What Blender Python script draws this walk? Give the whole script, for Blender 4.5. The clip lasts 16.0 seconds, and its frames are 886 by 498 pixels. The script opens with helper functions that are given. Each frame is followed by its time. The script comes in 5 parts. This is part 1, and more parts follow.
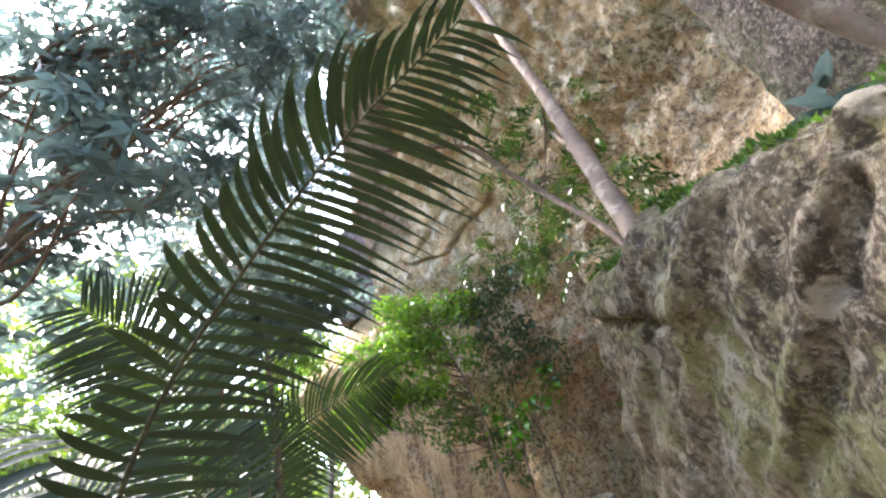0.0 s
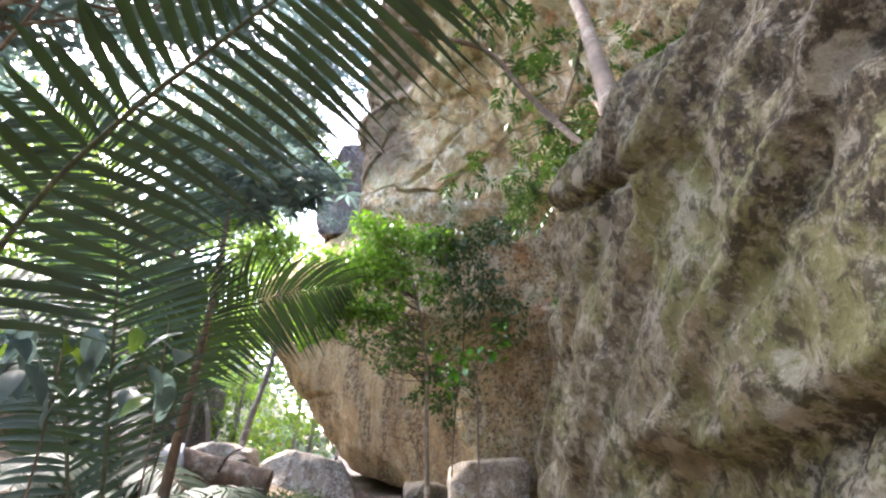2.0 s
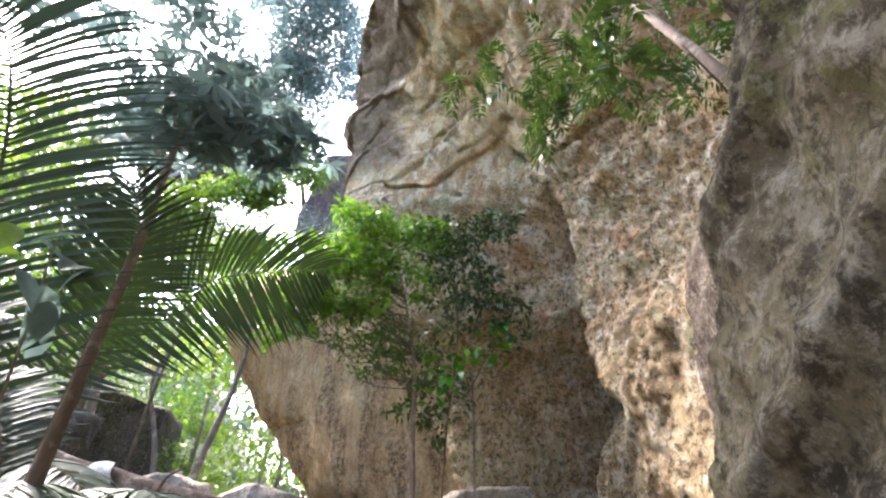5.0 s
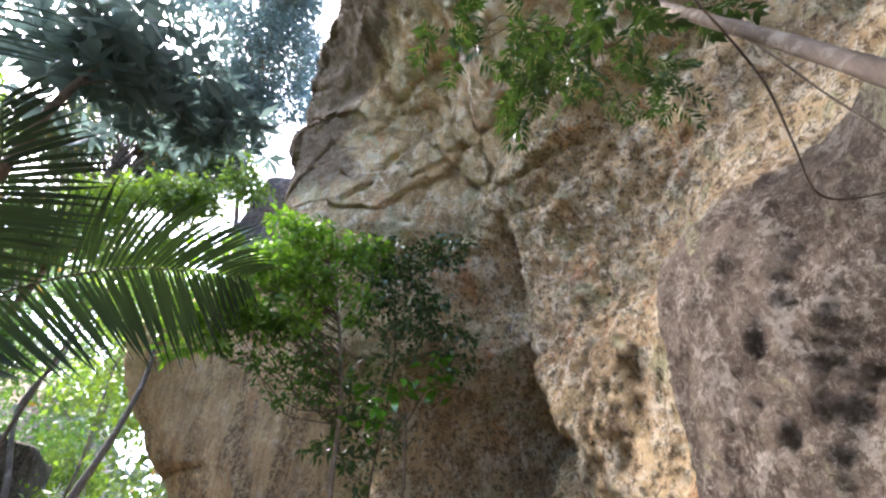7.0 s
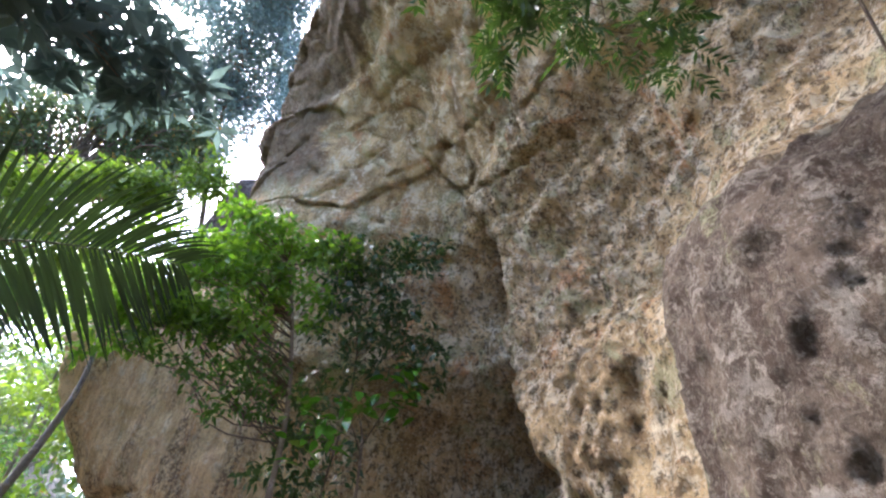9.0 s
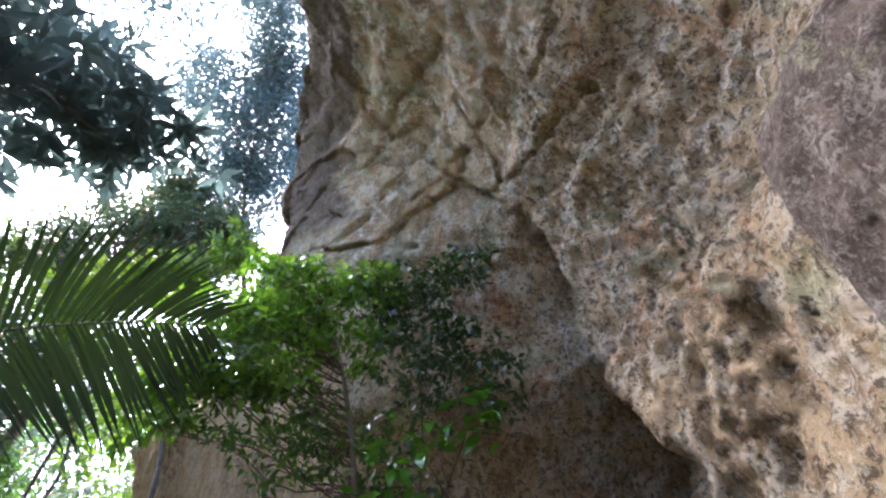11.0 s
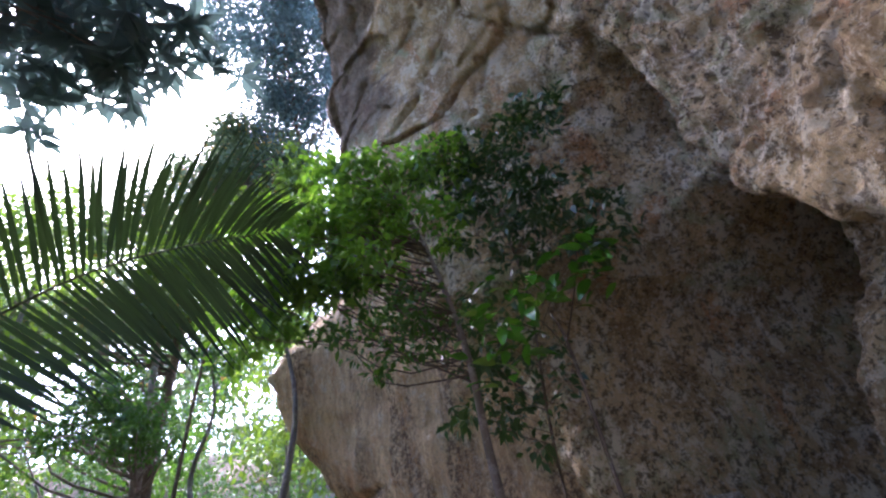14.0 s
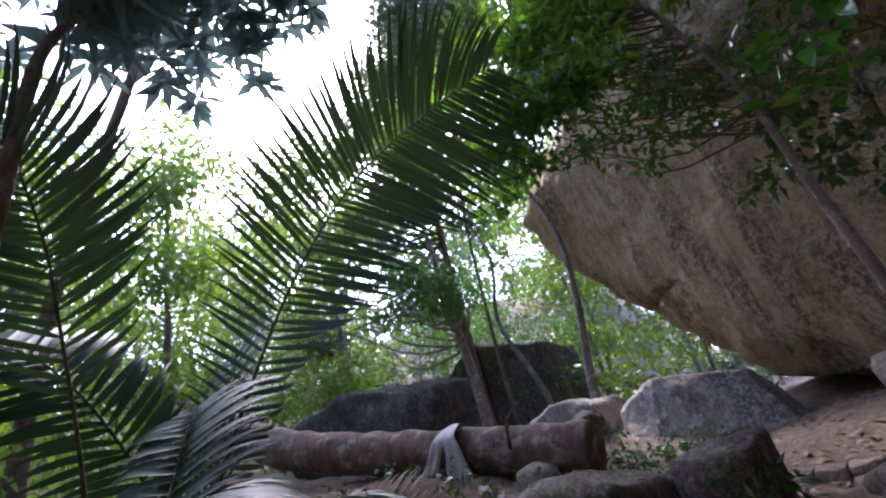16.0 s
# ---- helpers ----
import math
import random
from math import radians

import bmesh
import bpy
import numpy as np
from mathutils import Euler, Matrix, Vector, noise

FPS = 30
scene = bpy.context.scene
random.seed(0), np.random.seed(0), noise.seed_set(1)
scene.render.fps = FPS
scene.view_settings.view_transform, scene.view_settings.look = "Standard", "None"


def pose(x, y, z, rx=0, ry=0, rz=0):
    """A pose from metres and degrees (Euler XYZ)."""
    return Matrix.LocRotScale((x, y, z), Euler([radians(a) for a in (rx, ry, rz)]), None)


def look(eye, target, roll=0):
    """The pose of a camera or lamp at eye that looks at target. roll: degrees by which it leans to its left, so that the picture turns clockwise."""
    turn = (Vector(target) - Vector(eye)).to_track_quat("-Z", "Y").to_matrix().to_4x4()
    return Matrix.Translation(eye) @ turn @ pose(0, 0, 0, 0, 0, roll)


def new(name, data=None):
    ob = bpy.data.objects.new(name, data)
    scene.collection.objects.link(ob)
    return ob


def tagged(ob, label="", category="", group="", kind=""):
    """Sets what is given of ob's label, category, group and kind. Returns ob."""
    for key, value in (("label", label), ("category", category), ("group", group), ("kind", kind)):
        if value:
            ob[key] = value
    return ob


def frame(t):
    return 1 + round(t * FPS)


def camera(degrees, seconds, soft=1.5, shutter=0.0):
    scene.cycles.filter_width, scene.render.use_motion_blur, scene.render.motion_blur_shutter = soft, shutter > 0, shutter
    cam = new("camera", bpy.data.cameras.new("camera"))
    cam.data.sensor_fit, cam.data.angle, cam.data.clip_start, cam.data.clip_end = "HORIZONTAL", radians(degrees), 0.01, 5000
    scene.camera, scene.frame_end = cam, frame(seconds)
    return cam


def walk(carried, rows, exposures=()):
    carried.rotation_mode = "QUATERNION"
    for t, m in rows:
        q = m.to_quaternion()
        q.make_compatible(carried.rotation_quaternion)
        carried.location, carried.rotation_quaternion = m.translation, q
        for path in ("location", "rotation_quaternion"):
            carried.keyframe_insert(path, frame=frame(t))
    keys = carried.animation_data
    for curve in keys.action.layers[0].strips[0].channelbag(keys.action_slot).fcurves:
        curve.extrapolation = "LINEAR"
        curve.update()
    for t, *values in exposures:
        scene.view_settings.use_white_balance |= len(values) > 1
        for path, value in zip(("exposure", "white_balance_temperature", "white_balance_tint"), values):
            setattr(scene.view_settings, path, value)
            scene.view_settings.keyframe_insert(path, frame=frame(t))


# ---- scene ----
cam = camera(83.8, 16.0, soft=2.2)
METRES, EYE, TILT, LEAN, TURN = 7.0, 1.5, 29.0, 14.0, 0.0
ROWS = [
    (0.0, 0.0, 0.0, 0.0, 0.0, 0.0, -0.0),
    (0.5, 0.003, 0.0044, -0.0127, 0.44, -2.52, -8.63),
    (1.0, 0.0137, 0.0076, -0.0247, 0.92, -4.89, -13.56),
    (1.5, 0.0259, 0.0107, -0.0432, 1.52, -6.45, -15.82),
    (2.0, 0.0377, 0.0306, -0.0741, -0.06, -4.72, -17.04),
    (2.5, 0.0491, 0.06, -0.1045, -1.49, -3.61, -17.44),
    (3.0, 0.06, 0.0923, -0.1406, -1.49, -2.78, -17.18),
    (3.5, 0.0665, 0.1218, -0.1686, -0.5, -1.81, -17.17),
    (6.0, 0.0754, 0.258, -0.3091, -5.62, 6.15, -20.69),
    (6.5, 0.0838, 0.2879, -0.3291, -8.45, 8.98, -21.91),
    (7.0, 0.0931, 0.3148, -0.3344, -10.0, 11.51, -22.28),
    (7.5, 0.1042, 0.3349, -0.3465, -11.46, 14.88, -23.45),
    (8.0, 0.1193, 0.3854, -0.3569, -13.85, 16.62, -24.75),
    (8.5, 0.1316, 0.416, -0.3515, -14.36, 17.34, -25.76),
    (9.0, 0.1578, 0.4442, -0.3541, -12.33, 15.76, -24.32),
    (11.5, 0.2074, 0.5983, -0.4138, -0.19, 20.36, -9.71),
    (12.0, 0.1962, 0.615, -0.4194, 3.28, 21.08, -8.61),
    (12.5, 0.1933, 0.6259, -0.4299, 5.71, 18.97, -8.06),
    (13.0, 0.1953, 0.6325, -0.4394, 6.1, 15.65, -7.63),
    (13.5, 0.2039, 0.6447, -0.4521, 5.3, 12.8, -5.72),
    (14.0, 0.2156, 0.6847, -0.4623, 9.42, 6.64, -0.66),
    (14.5, 0.2096, 0.6994, -0.4603, 14.81, 2.13, 3.24),
    (15.0, 0.1901, 0.7004, -0.4672, 20.9, -2.26, 9.27),
    (15.5, 0.1716, 0.7009, -0.474, 27.27, -5.25, 16.22),
    (16.0, 0.1551, 0.6978, -0.4805, 33.88, -7.44, 21.85),
]
EXPOSURES = [(0.0, 4.1, 6150, 17), (3.5, 4.25, 6100, 17), (7.0, 3.65, 5900, 17), (9.0, 3.6, 5750, 17), (12.0, 3.25, 5350, 24), (14.5, 2.95, 5300, 27), (16.0, 2.6, 5300, 28)]
walk(cam, [(t, pose(0, 0, EYE, TILT, LEAN, TURN) @ pose(METRES * x, METRES * y, METRES * z, 90 + pitch, roll, yaw)) for t, x, y, z, yaw, pitch, roll in ROWS], EXPOSURES)

# ---- light ----
SUN_AZ, SUN_EL = 48.0, 52.0        # degrees to the left of +y, degrees up
world = bpy.data.worlds.new("sky")
scene.world = world
world.use_nodes = True
wn = world.node_tree.nodes
sky = wn.new("ShaderNodeTexSky")
sky.sky_type, sky.sun_disc = "NISHITA", False
sky.sun_elevation, sky.sun_rotation = radians(SUN_EL), radians(-SUN_AZ)
sky.air_density, sky.dust_density = 1.0, 3.0
wn["Background"].inputs["Strength"].default_value = 0.15
world.node_tree.links.new(sky.outputs[0], wn["Background"].inputs["Color"])
sun_data = bpy.data.lights.new("sun", "SUN")
sun_data.energy, sun_data.angle, sun_data.color = 1.5, radians(15.0), (1.0, 0.92, 0.80)
sun = new("sun", sun_data)
sun_way = Vector((-math.sin(radians(SUN_AZ)) * math.cos(radians(SUN_EL)), math.cos(radians(SUN_AZ)) * math.cos(radians(SUN_EL)), math.sin(radians(SUN_EL))))
sun.matrix_world = look(sun_way * 60, (0, 0, 0))


# ---- materials ----
def nodes_of(name):
    m = bpy.data.materials.new(name)
    m.use_nodes = True
    nt = m.node_tree
    return m, nt, nt.nodes["Principled BSDF"]


def tex_noise(nt, scale, detail=6.0, rough=0.6, stretch=(1, 1, 1), distort=0.0):
    co = nt.nodes.new("ShaderNodeTexCoord")
    mp = nt.nodes.new("ShaderNodeMapping")
    mp.inputs["Scale"].default_value = stretch
    nt.links.new(co.outputs["Object"], mp.inputs["Vector"])
    n = nt.nodes.new("ShaderNodeTexNoise")
    n.inputs["Scale"].default_value, n.inputs["Detail"].default_value = scale, detail
    n.inputs["Roughness"].default_value, n.inputs["Distortion"].default_value = rough, distort
    nt.links.new(mp.outputs[0], n.inputs["Vector"])
    return n.outputs["Fac"]


def steps(nt, value, lo, hi):
    r = nt.nodes.new("ShaderNodeMapRange")
    r.interpolation_type = "SMOOTHSTEP"
    r.inputs["From Min"].default_value, r.inputs["From Max"].default_value = lo, hi
    nt.links.new(value, r.inputs["Value"])
    return r.outputs[0]


def blend(nt, fac, a, b):
    m = nt.nodes.new("ShaderNodeMix")
    m.data_type = "RGBA"
    nt.links.new(fac, m.inputs[0])
    for k, v in ((6, a), (7, b)):
        if isinstance(v, tuple):
            m.inputs[k].default_value = (*v, 1)
        else:
            nt.links.new(v, m.inputs[k])
    return m.outputs[2]


def times(nt, a, b):
    m = nt.nodes.new("ShaderNodeMath")
    m.operation = "MULTIPLY"
    nt.links.new(a, m.inputs[0])
    if isinstance(b, float):
        m.inputs[1].default_value = b
    else:
        nt.links.new(b, m.inputs[1])
    return m.outputs[0]


def plus(nt, a, b):
    m = nt.nodes.new("ShaderNodeMath")
    nt.links.new(a, m.inputs[0])
    nt.links.new(b, m.inputs[1])
    return m.outputs[0]


def rock_material(name, base, second, dark, pale, green, warm, pale_at=0.56, green_at=0.55, dark_at=0.54, warm_at=0.57, scale=1.0, stretch=(1, 1, 0.7), bump=0.7, spots=0.0, shade_stain=None, pits=0.6, foot=None):
    """Weathered rock: mottled ground colours, rust, algae, dark stains, pale lichen, grit, and pits with shade painted
    in.
    """
    m, nt, p = nodes_of(name)
    big = tex_noise(nt, 0.7 * scale, 6, 0.6, stretch, 0.6)
    mid = tex_noise(nt, 2.6 * scale, 10, 0.7, stretch, 0.4)
    mid2 = tex_noise(nt, 3.9 * scale, 10, 0.72, (1.1, 0.9, 0.8), 0.2)
    fine = tex_noise(nt, 12 * scale, 8, 0.72, (1, 1, 0.85), 0.3)
    grit = tex_noise(nt, 48 * scale, 5, 0.7)
    moss = tex_noise(nt, 1.2 * scale, 10, 0.74, (0.8, 1.3, 0.7), 0.4)
    rust = tex_noise(nt, 1.1 * scale, 9, 0.72, (1.6, 1.1, 0.6), 0.8)
    c = blend(nt, steps(nt, mid, 0.42, 0.58), base, second)
    c = blend(nt, times(nt, steps(nt, rust, warm_at, warm_at + 0.07), 0.7), c, warm)
    c = blend(nt, times(nt, steps(nt, moss, green_at - 0.02, green_at + 0.08), 0.8), c, green)
    c = blend(nt, times(nt, steps(nt, mid2, pale_at - 0.04, pale_at + 0.05), 0.85), c, pale)
    hold = None
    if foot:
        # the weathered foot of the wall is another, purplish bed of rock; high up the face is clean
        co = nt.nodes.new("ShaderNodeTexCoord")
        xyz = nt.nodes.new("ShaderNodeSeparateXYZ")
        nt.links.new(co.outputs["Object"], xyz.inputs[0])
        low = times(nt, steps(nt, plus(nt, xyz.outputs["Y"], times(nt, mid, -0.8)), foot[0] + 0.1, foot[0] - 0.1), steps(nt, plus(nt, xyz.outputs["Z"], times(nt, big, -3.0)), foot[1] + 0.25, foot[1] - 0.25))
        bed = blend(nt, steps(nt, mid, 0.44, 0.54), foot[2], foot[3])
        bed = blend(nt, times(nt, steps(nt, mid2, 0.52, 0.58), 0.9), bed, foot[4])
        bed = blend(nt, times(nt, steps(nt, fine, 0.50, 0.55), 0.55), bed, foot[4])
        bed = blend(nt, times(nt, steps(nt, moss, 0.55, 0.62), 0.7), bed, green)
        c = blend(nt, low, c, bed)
        hold = steps(nt, plus(nt, xyz.outputs["Z"], times(nt, big, 4.0)), 10.5, 8.3)
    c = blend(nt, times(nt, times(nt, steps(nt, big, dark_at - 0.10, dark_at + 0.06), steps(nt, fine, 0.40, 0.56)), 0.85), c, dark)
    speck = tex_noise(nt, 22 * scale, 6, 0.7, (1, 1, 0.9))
    # dirt and the shade of small hollows, painted together as dark fine mottling
    dirt_shade = times(nt, steps(nt, fine, 0.51, 0.57), pits)
    c = blend(nt, times(nt, dirt_shade, hold) if hold else dirt_shade, c, dark)
    c = blend(nt, times(nt, steps(nt, speck, 0.52, 0.61), 0.5), c, blend(nt, low, pale, foot[4]) if foot else pale)
    c = blend(nt, times(nt, steps(nt, grit, 0.54, 0.68), 0.3), c, dark)
    if spots:
        v = nt.nodes.new("ShaderNodeTexVoronoi")
        co = nt.nodes.new("ShaderNodeTexCoord")
        v.inputs["Scale"].default_value = 5.0 * spots
        nt.links.new(co.outputs["Object"], v.inputs["Vector"])
        jag = plus(nt, v.outputs["Distance"], plus(nt, times(nt, fine, 0.7), times(nt, mid2, 0.3)))
        near = nt.nodes.new("ShaderNodeMath")
        near.operation = "SUBTRACT"
        near.inputs[0].default_value = 1.0
        nt.links.new(steps(nt, jag, 0.74, 0.86), near.inputs[1])
        c = blend(nt, times(nt, times(nt, near.outputs[0], steps(nt, mid, 0.50, 0.58)), 0.7), c, pale)
    if shade_stain:
        # weathering and streaky cast shade painted dark along the upper face's outer edge
        co = nt.nodes.new("ShaderNodeTexCoord")
        xyz = nt.nodes.new("ShaderNodeSeparateXYZ")
        nt.links.new(co.outputs["Object"], xyz.inputs[0])
        streak = tex_noise(nt, 1.3, 5, 0.6, (0.5, 0.6, 2.2), 0.3)
        edge = plus(nt, xyz.outputs["X"], plus(nt, times(nt, streak, 2.4), times(nt, mid, 0.5)))
        on = times(nt, steps(nt, edge, shade_stain[0] + 0.22, shade_stain[0] - 0.22), steps(nt, xyz.outputs["Z"], shade_stain[1], shade_stain[1] + 1.0))
        c = blend(nt, times(nt, on, 0.85), c, blend(nt, steps(nt, fine, 0.4, 0.6), (0.10, 0.07, 0.05), (0.20, 0.145, 0.10)))
    nt.links.new(c, p.inputs["Base Color"])
    p.inputs["Roughness"].default_value = 0.92
    p.inputs["Specular IOR Level"].default_value = 0.2
    h = plus(nt, times(nt, mid, 0.40), plus(nt, times(nt, mid2, 0.55), plus(nt, times(nt, fine, 0.60), times(nt, grit, 0.14))))
    b = nt.nodes.new("ShaderNodeBump")
    b.inputs["Strength"].default_value, b.inputs["Distance"].default_value = bump, 0.17 / scale
    nt.links.new(h, b.inputs["Height"])
    nt.links.new(b.outputs[0], p.inputs["Normal"])
    return m


def leaf_material(name, a, b, gloss=0.45, through_light=0.45, glow=(1.6, 1.7, 0.5), yellow=0.0):
    m, nt, p = nodes_of(name)
    geo = nt.nodes.new("ShaderNodeNewGeometry")
    info = nt.nodes.new("ShaderNodeObjectInfo")
    mixr = nt.nodes.new("ShaderNodeMath")
    mixr.operation = "FRACT"
    nt.links.new(plus(nt, geo.outputs["Random Per Island"], info.outputs["Random"]), mixr.inputs[0])
    c = blend(nt, mixr.outputs[0], a, b)
    c = blend(nt, times(nt, steps(nt, tex_noise(nt, 3.0, 4, 0.6), 0.35, 0.7), 0.4), c, tuple(0.55 * v for v in a))
    if yellow:
        c = blend(nt, steps(nt, mixr.outputs[0], 1.0 - yellow, 1.0 - yellow + 0.01), c, (0.35, 0.22, 0.05))
    nt.links.new(c, p.inputs["Base Color"])
    p.inputs["Roughness"].default_value = gloss
    p.inputs["Specular IOR Level"].default_value = 0.5
    tr = nt.nodes.new("ShaderNodeBsdfTranslucent")
    tint = nt.nodes.new("ShaderNodeMix")
    tint.data_type, tint.blend_type = "RGBA", "MULTIPLY"
    tint.inputs[0].default_value = 1.0
    tint.inputs[7].default_value = (*glow, 1)
    nt.links.new(c, tint.inputs[6])
    nt.links.new(tint.outputs[2], tr.inputs["Color"])
    mx = nt.nodes.new("ShaderNodeMixShader")
    mx.inputs[0].default_value = through_light
    nt.links.new(p.outputs[0], mx.inputs[1])
    nt.links.new(tr.outputs[0], mx.inputs[2])
    nt.links.new(mx.outputs[0], nt.nodes["Material Output"].inputs["Surface"])
    return m


def bark_material(name, a, b, c2, scale=1.0):
    m, nt, p = nodes_of(name)
    col = blend(nt, steps(nt, tex_noise(nt, 9 * scale, 8, 0.7, (1, 1, 0.3)), 0.35, 0.65), a, b)
    col = blend(nt, times(nt, steps(nt, tex_noise(nt, 4 * scale, 6, 0.7, (1, 1, 1.4)), 0.52, 0.62), 0.8), col, c2)
    nt.links.new(col, p.inputs["Base Color"])
    p.inputs["Roughness"].default_value = 0.85
    bm_ = nt.nodes.new("ShaderNodeBump")
    bm_.inputs["Strength"].default_value, bm_.inputs["Distance"].default_value = 0.6, 0.03
    nt.links.new(tex_noise(nt, 16 * scale, 8, 0.75, (1, 1, 0.35)), bm_.inputs["Height"])
    nt.links.new(bm_.outputs[0], p.inputs["Normal"])
    return m


CLIFF = rock_material("cliff_limestone", (0.66, 0.49, 0.27), (0.36, 0.25, 0.135), (0.085, 0.058, 0.038), (0.80, 0.71, 0.53), (0.46, 0.46, 0.27), (0.54, 0.27, 0.12), pale_at=0.54, green_at=0.53, dark_at=0.92, warm_at=0.56, bump=1.0, shade_stain=(2.25, 7.6), pits=0.75, foot=(6.1, 1.9, (0.20, 0.152, 0.115), (0.10, 0.073, 0.056), (0.36, 0.315, 0.265)))
BOULDER = rock_material("lichened_boulder", (0.25, 0.21, 0.135), (0.15, 0.125, 0.08), (0.05, 0.041, 0.031), (0.40, 0.365, 0.29), (0.21, 0.21, 0.09), (0.25, 0.19, 0.105), pale_at=0.57, green_at=0.49, dark_at=0.52, warm_at=0.60, scale=1.7, stretch=(1, 1, 0.8), spots=1.3)
SLAB = rock_material("leaning_slab", (0.68, 0.49, 0.27), (0.50, 0.34, 0.18), (0.12, 0.08, 0.055), (0.64, 0.53, 0.36), (0.42, 0.35, 0.18), (0.50, 0.28, 0.12), pale_at=0.57, green_at=0.58, dark_at=0.56, warm_at=0.54, stretch=(2.2, 1.0, 0.35), pits=0.3, bump=1.0)
GREYROCK = rock_material("grey_rock", (0.40, 0.34, 0.27), (0.27, 0.22, 0.175), (0.10, 0.08, 0.065), (0.60, 0.55, 0.48), (0.20, 0.18, 0.09), (0.33, 0.22, 0.15), pale_at=0.55, green_at=0.58, scale=1.4, pits=0.45)
DARKROCK = rock_material("dark_rock", (0.125, 0.105, 0.088), (0.075, 0.062, 0.052), (0.025, 0.022, 0.02), (0.24, 0.215, 0.18), (0.075, 0.085, 0.035), (0.15, 0.10, 0.07), pale_at=0.58, green_at=0.50, scale=1.5)
PURPLE = rock_material("purplish_rock", (0.20, 0.16, 0.155), (0.13, 0.10, 0.105), (0.05, 0.04, 0.04), (0.30, 0.26, 0.24), (0.14, 0.12, 0.07), (0.24, 0.15, 0.11), scale=1.0)
BRICK = rock_material("step_stone", (0.34, 0.24, 0.175), (0.25, 0.17, 0.125), (0.10, 0.075, 0.06), (0.46, 0.40, 0.33), (0.18, 0.17, 0.09), (0.36, 0.20, 0.12), scale=4.0)
SOIL = rock_material("forest_soil", (0.22, 0.16, 0.11), (0.16, 0.115, 0.08), (0.07, 0.05, 0.036), (0.34, 0.27, 0.19), (0.12, 0.13, 0.05), (0.27, 0.16, 0.09), scale=2.5, stretch=(1, 1, 1))
LEAF_BRIGHT = leaf_material("bush_leaf", (0.085, 0.18, 0.025), (0.19, 0.33, 0.045), 0.4, 0.42)
LEAF_GREEN = leaf_material("green_leaf", (0.055, 0.12, 0.03), (0.10, 0.19, 0.04), 0.4, 0.4)
LEAF_DARK = leaf_material("dark_leaf", (0.036, 0.075, 0.026), (0.066, 0.12, 0.038), 0.3, 0.25)
LEAF_GLOSS = leaf_material("glossy_leaf", (0.06, 0.19, 0.02), (0.12, 0.30, 0.03), 0.14, 0.2)
# bluish, lightened leaf colour: the pale veil of glare is put into it
LEAF_CANOPY_VEILED = leaf_material("veiled_canopy_leaf", (0.085, 0.115, 0.115), (0.12, 0.16, 0.145), 0.35, 0.55, (1.2, 1.35, 1.25))
LEAF_LIGHT = leaf_material("sunlit_leaf", (0.12, 0.19, 0.04), (0.20, 0.29, 0.05), 0.45, 0.42, (1.4, 1.5, 0.5))
LEAF_HAZY = leaf_material("hill_leaf", (0.10, 0.14, 0.065), (0.16, 0.205, 0.085), 0.6, 0.3, (1.0, 1.0, 0.8), yellow=0.05)
PALM_LEAF = leaf_material("palm_leaf", (0.022, 0.042, 0.024), (0.036, 0.066, 0.030), 0.6, 0.08, (1.5, 1.6, 0.6))
DEAD_LEAF = leaf_material("dead_leaf", (0.22, 0.14, 0.08), (0.36, 0.28, 0.19), 0.8, 0.2, (1, 1, 1))
YELLOW_LEAF = leaf_material("yellow_leaf", (0.45, 0.30, 0.04), (0.55, 0.38, 0.05), 0.5, 0.4, (1.2, 1.1, 0.5))
BARK_PALE = bark_material("pale_bark", (0.26, 0.20, 0.155), (0.16, 0.118, 0.09), (0.40, 0.345, 0.28))
BARK_BROWN = bark_material("brown_bark", (0.16, 0.11, 0.075), (0.10, 0.07, 0.05), (0.24, 0.19, 0.14), 1.6)
BARK_GREY = bark_material("grey_bark", (0.20, 0.175, 0.15), (0.12, 0.10, 0.085), (0.32, 0.29, 0.25))
LOG_BARK = bark_material("rotten_log", (0.17, 0.105, 0.062), (0.065, 0.042, 0.028), (0.30, 0.25, 0.20), 0.9)
CLOTH = rock_material("pale_cloth", (0.62, 0.62, 0.60), (0.52, 0.52, 0.50), (0.3, 0.28, 0.25), (0.72, 0.72, 0.70), (0.5, 0.5, 0.45), (0.5, 0.45, 0.4), scale=5, bump=0.1)


# ---- mesh helpers ----
def raw_mesh(name, verts, faces, material, smooth=True):
    me = bpy.data.meshes.new(name)
    me.from_pydata([tuple(v) for v in verts], [], faces)
    me.materials.append(material)
    if smooth:
        me.shade_smooth()
    return me


def thing(name, label, category, group="", kind="", at=(0, 0, 0)):
    e = new(name)
    e.location = at
    e.empty_display_size = 0.2
    return tagged(e, label, category, group, kind)


def part(name, me, parent, label=""):
    ob = new(name, me)
    ob.parent = parent
    ob.matrix_parent_inverse = Matrix.Translation(parent.matrix_basis.translation).inverted() if parent.type == "EMPTY" else Matrix()
    return tagged(ob, label)


def spline(points, n):
    """Points on a smooth curve through the given ones."""
    P = [Vector(p) for p in points]
    P = [P[0] * 2 - P[1]] + P + [P[-1] * 2 - P[-2]]
    out = []
    for k in range(n):
        s = k / (n - 1) * (len(P) - 3)
        i = min(int(s), len(P) - 4)
        u = s - i
        a, b, c, d = P[i:i + 4]
        out.append(0.5 * ((2 * b) + (c - a) * u + (2 * a - 5 * b + 4 * c - d) * u * u + (3 * b - a - 3 * c + d) * u ** 3))
    return out


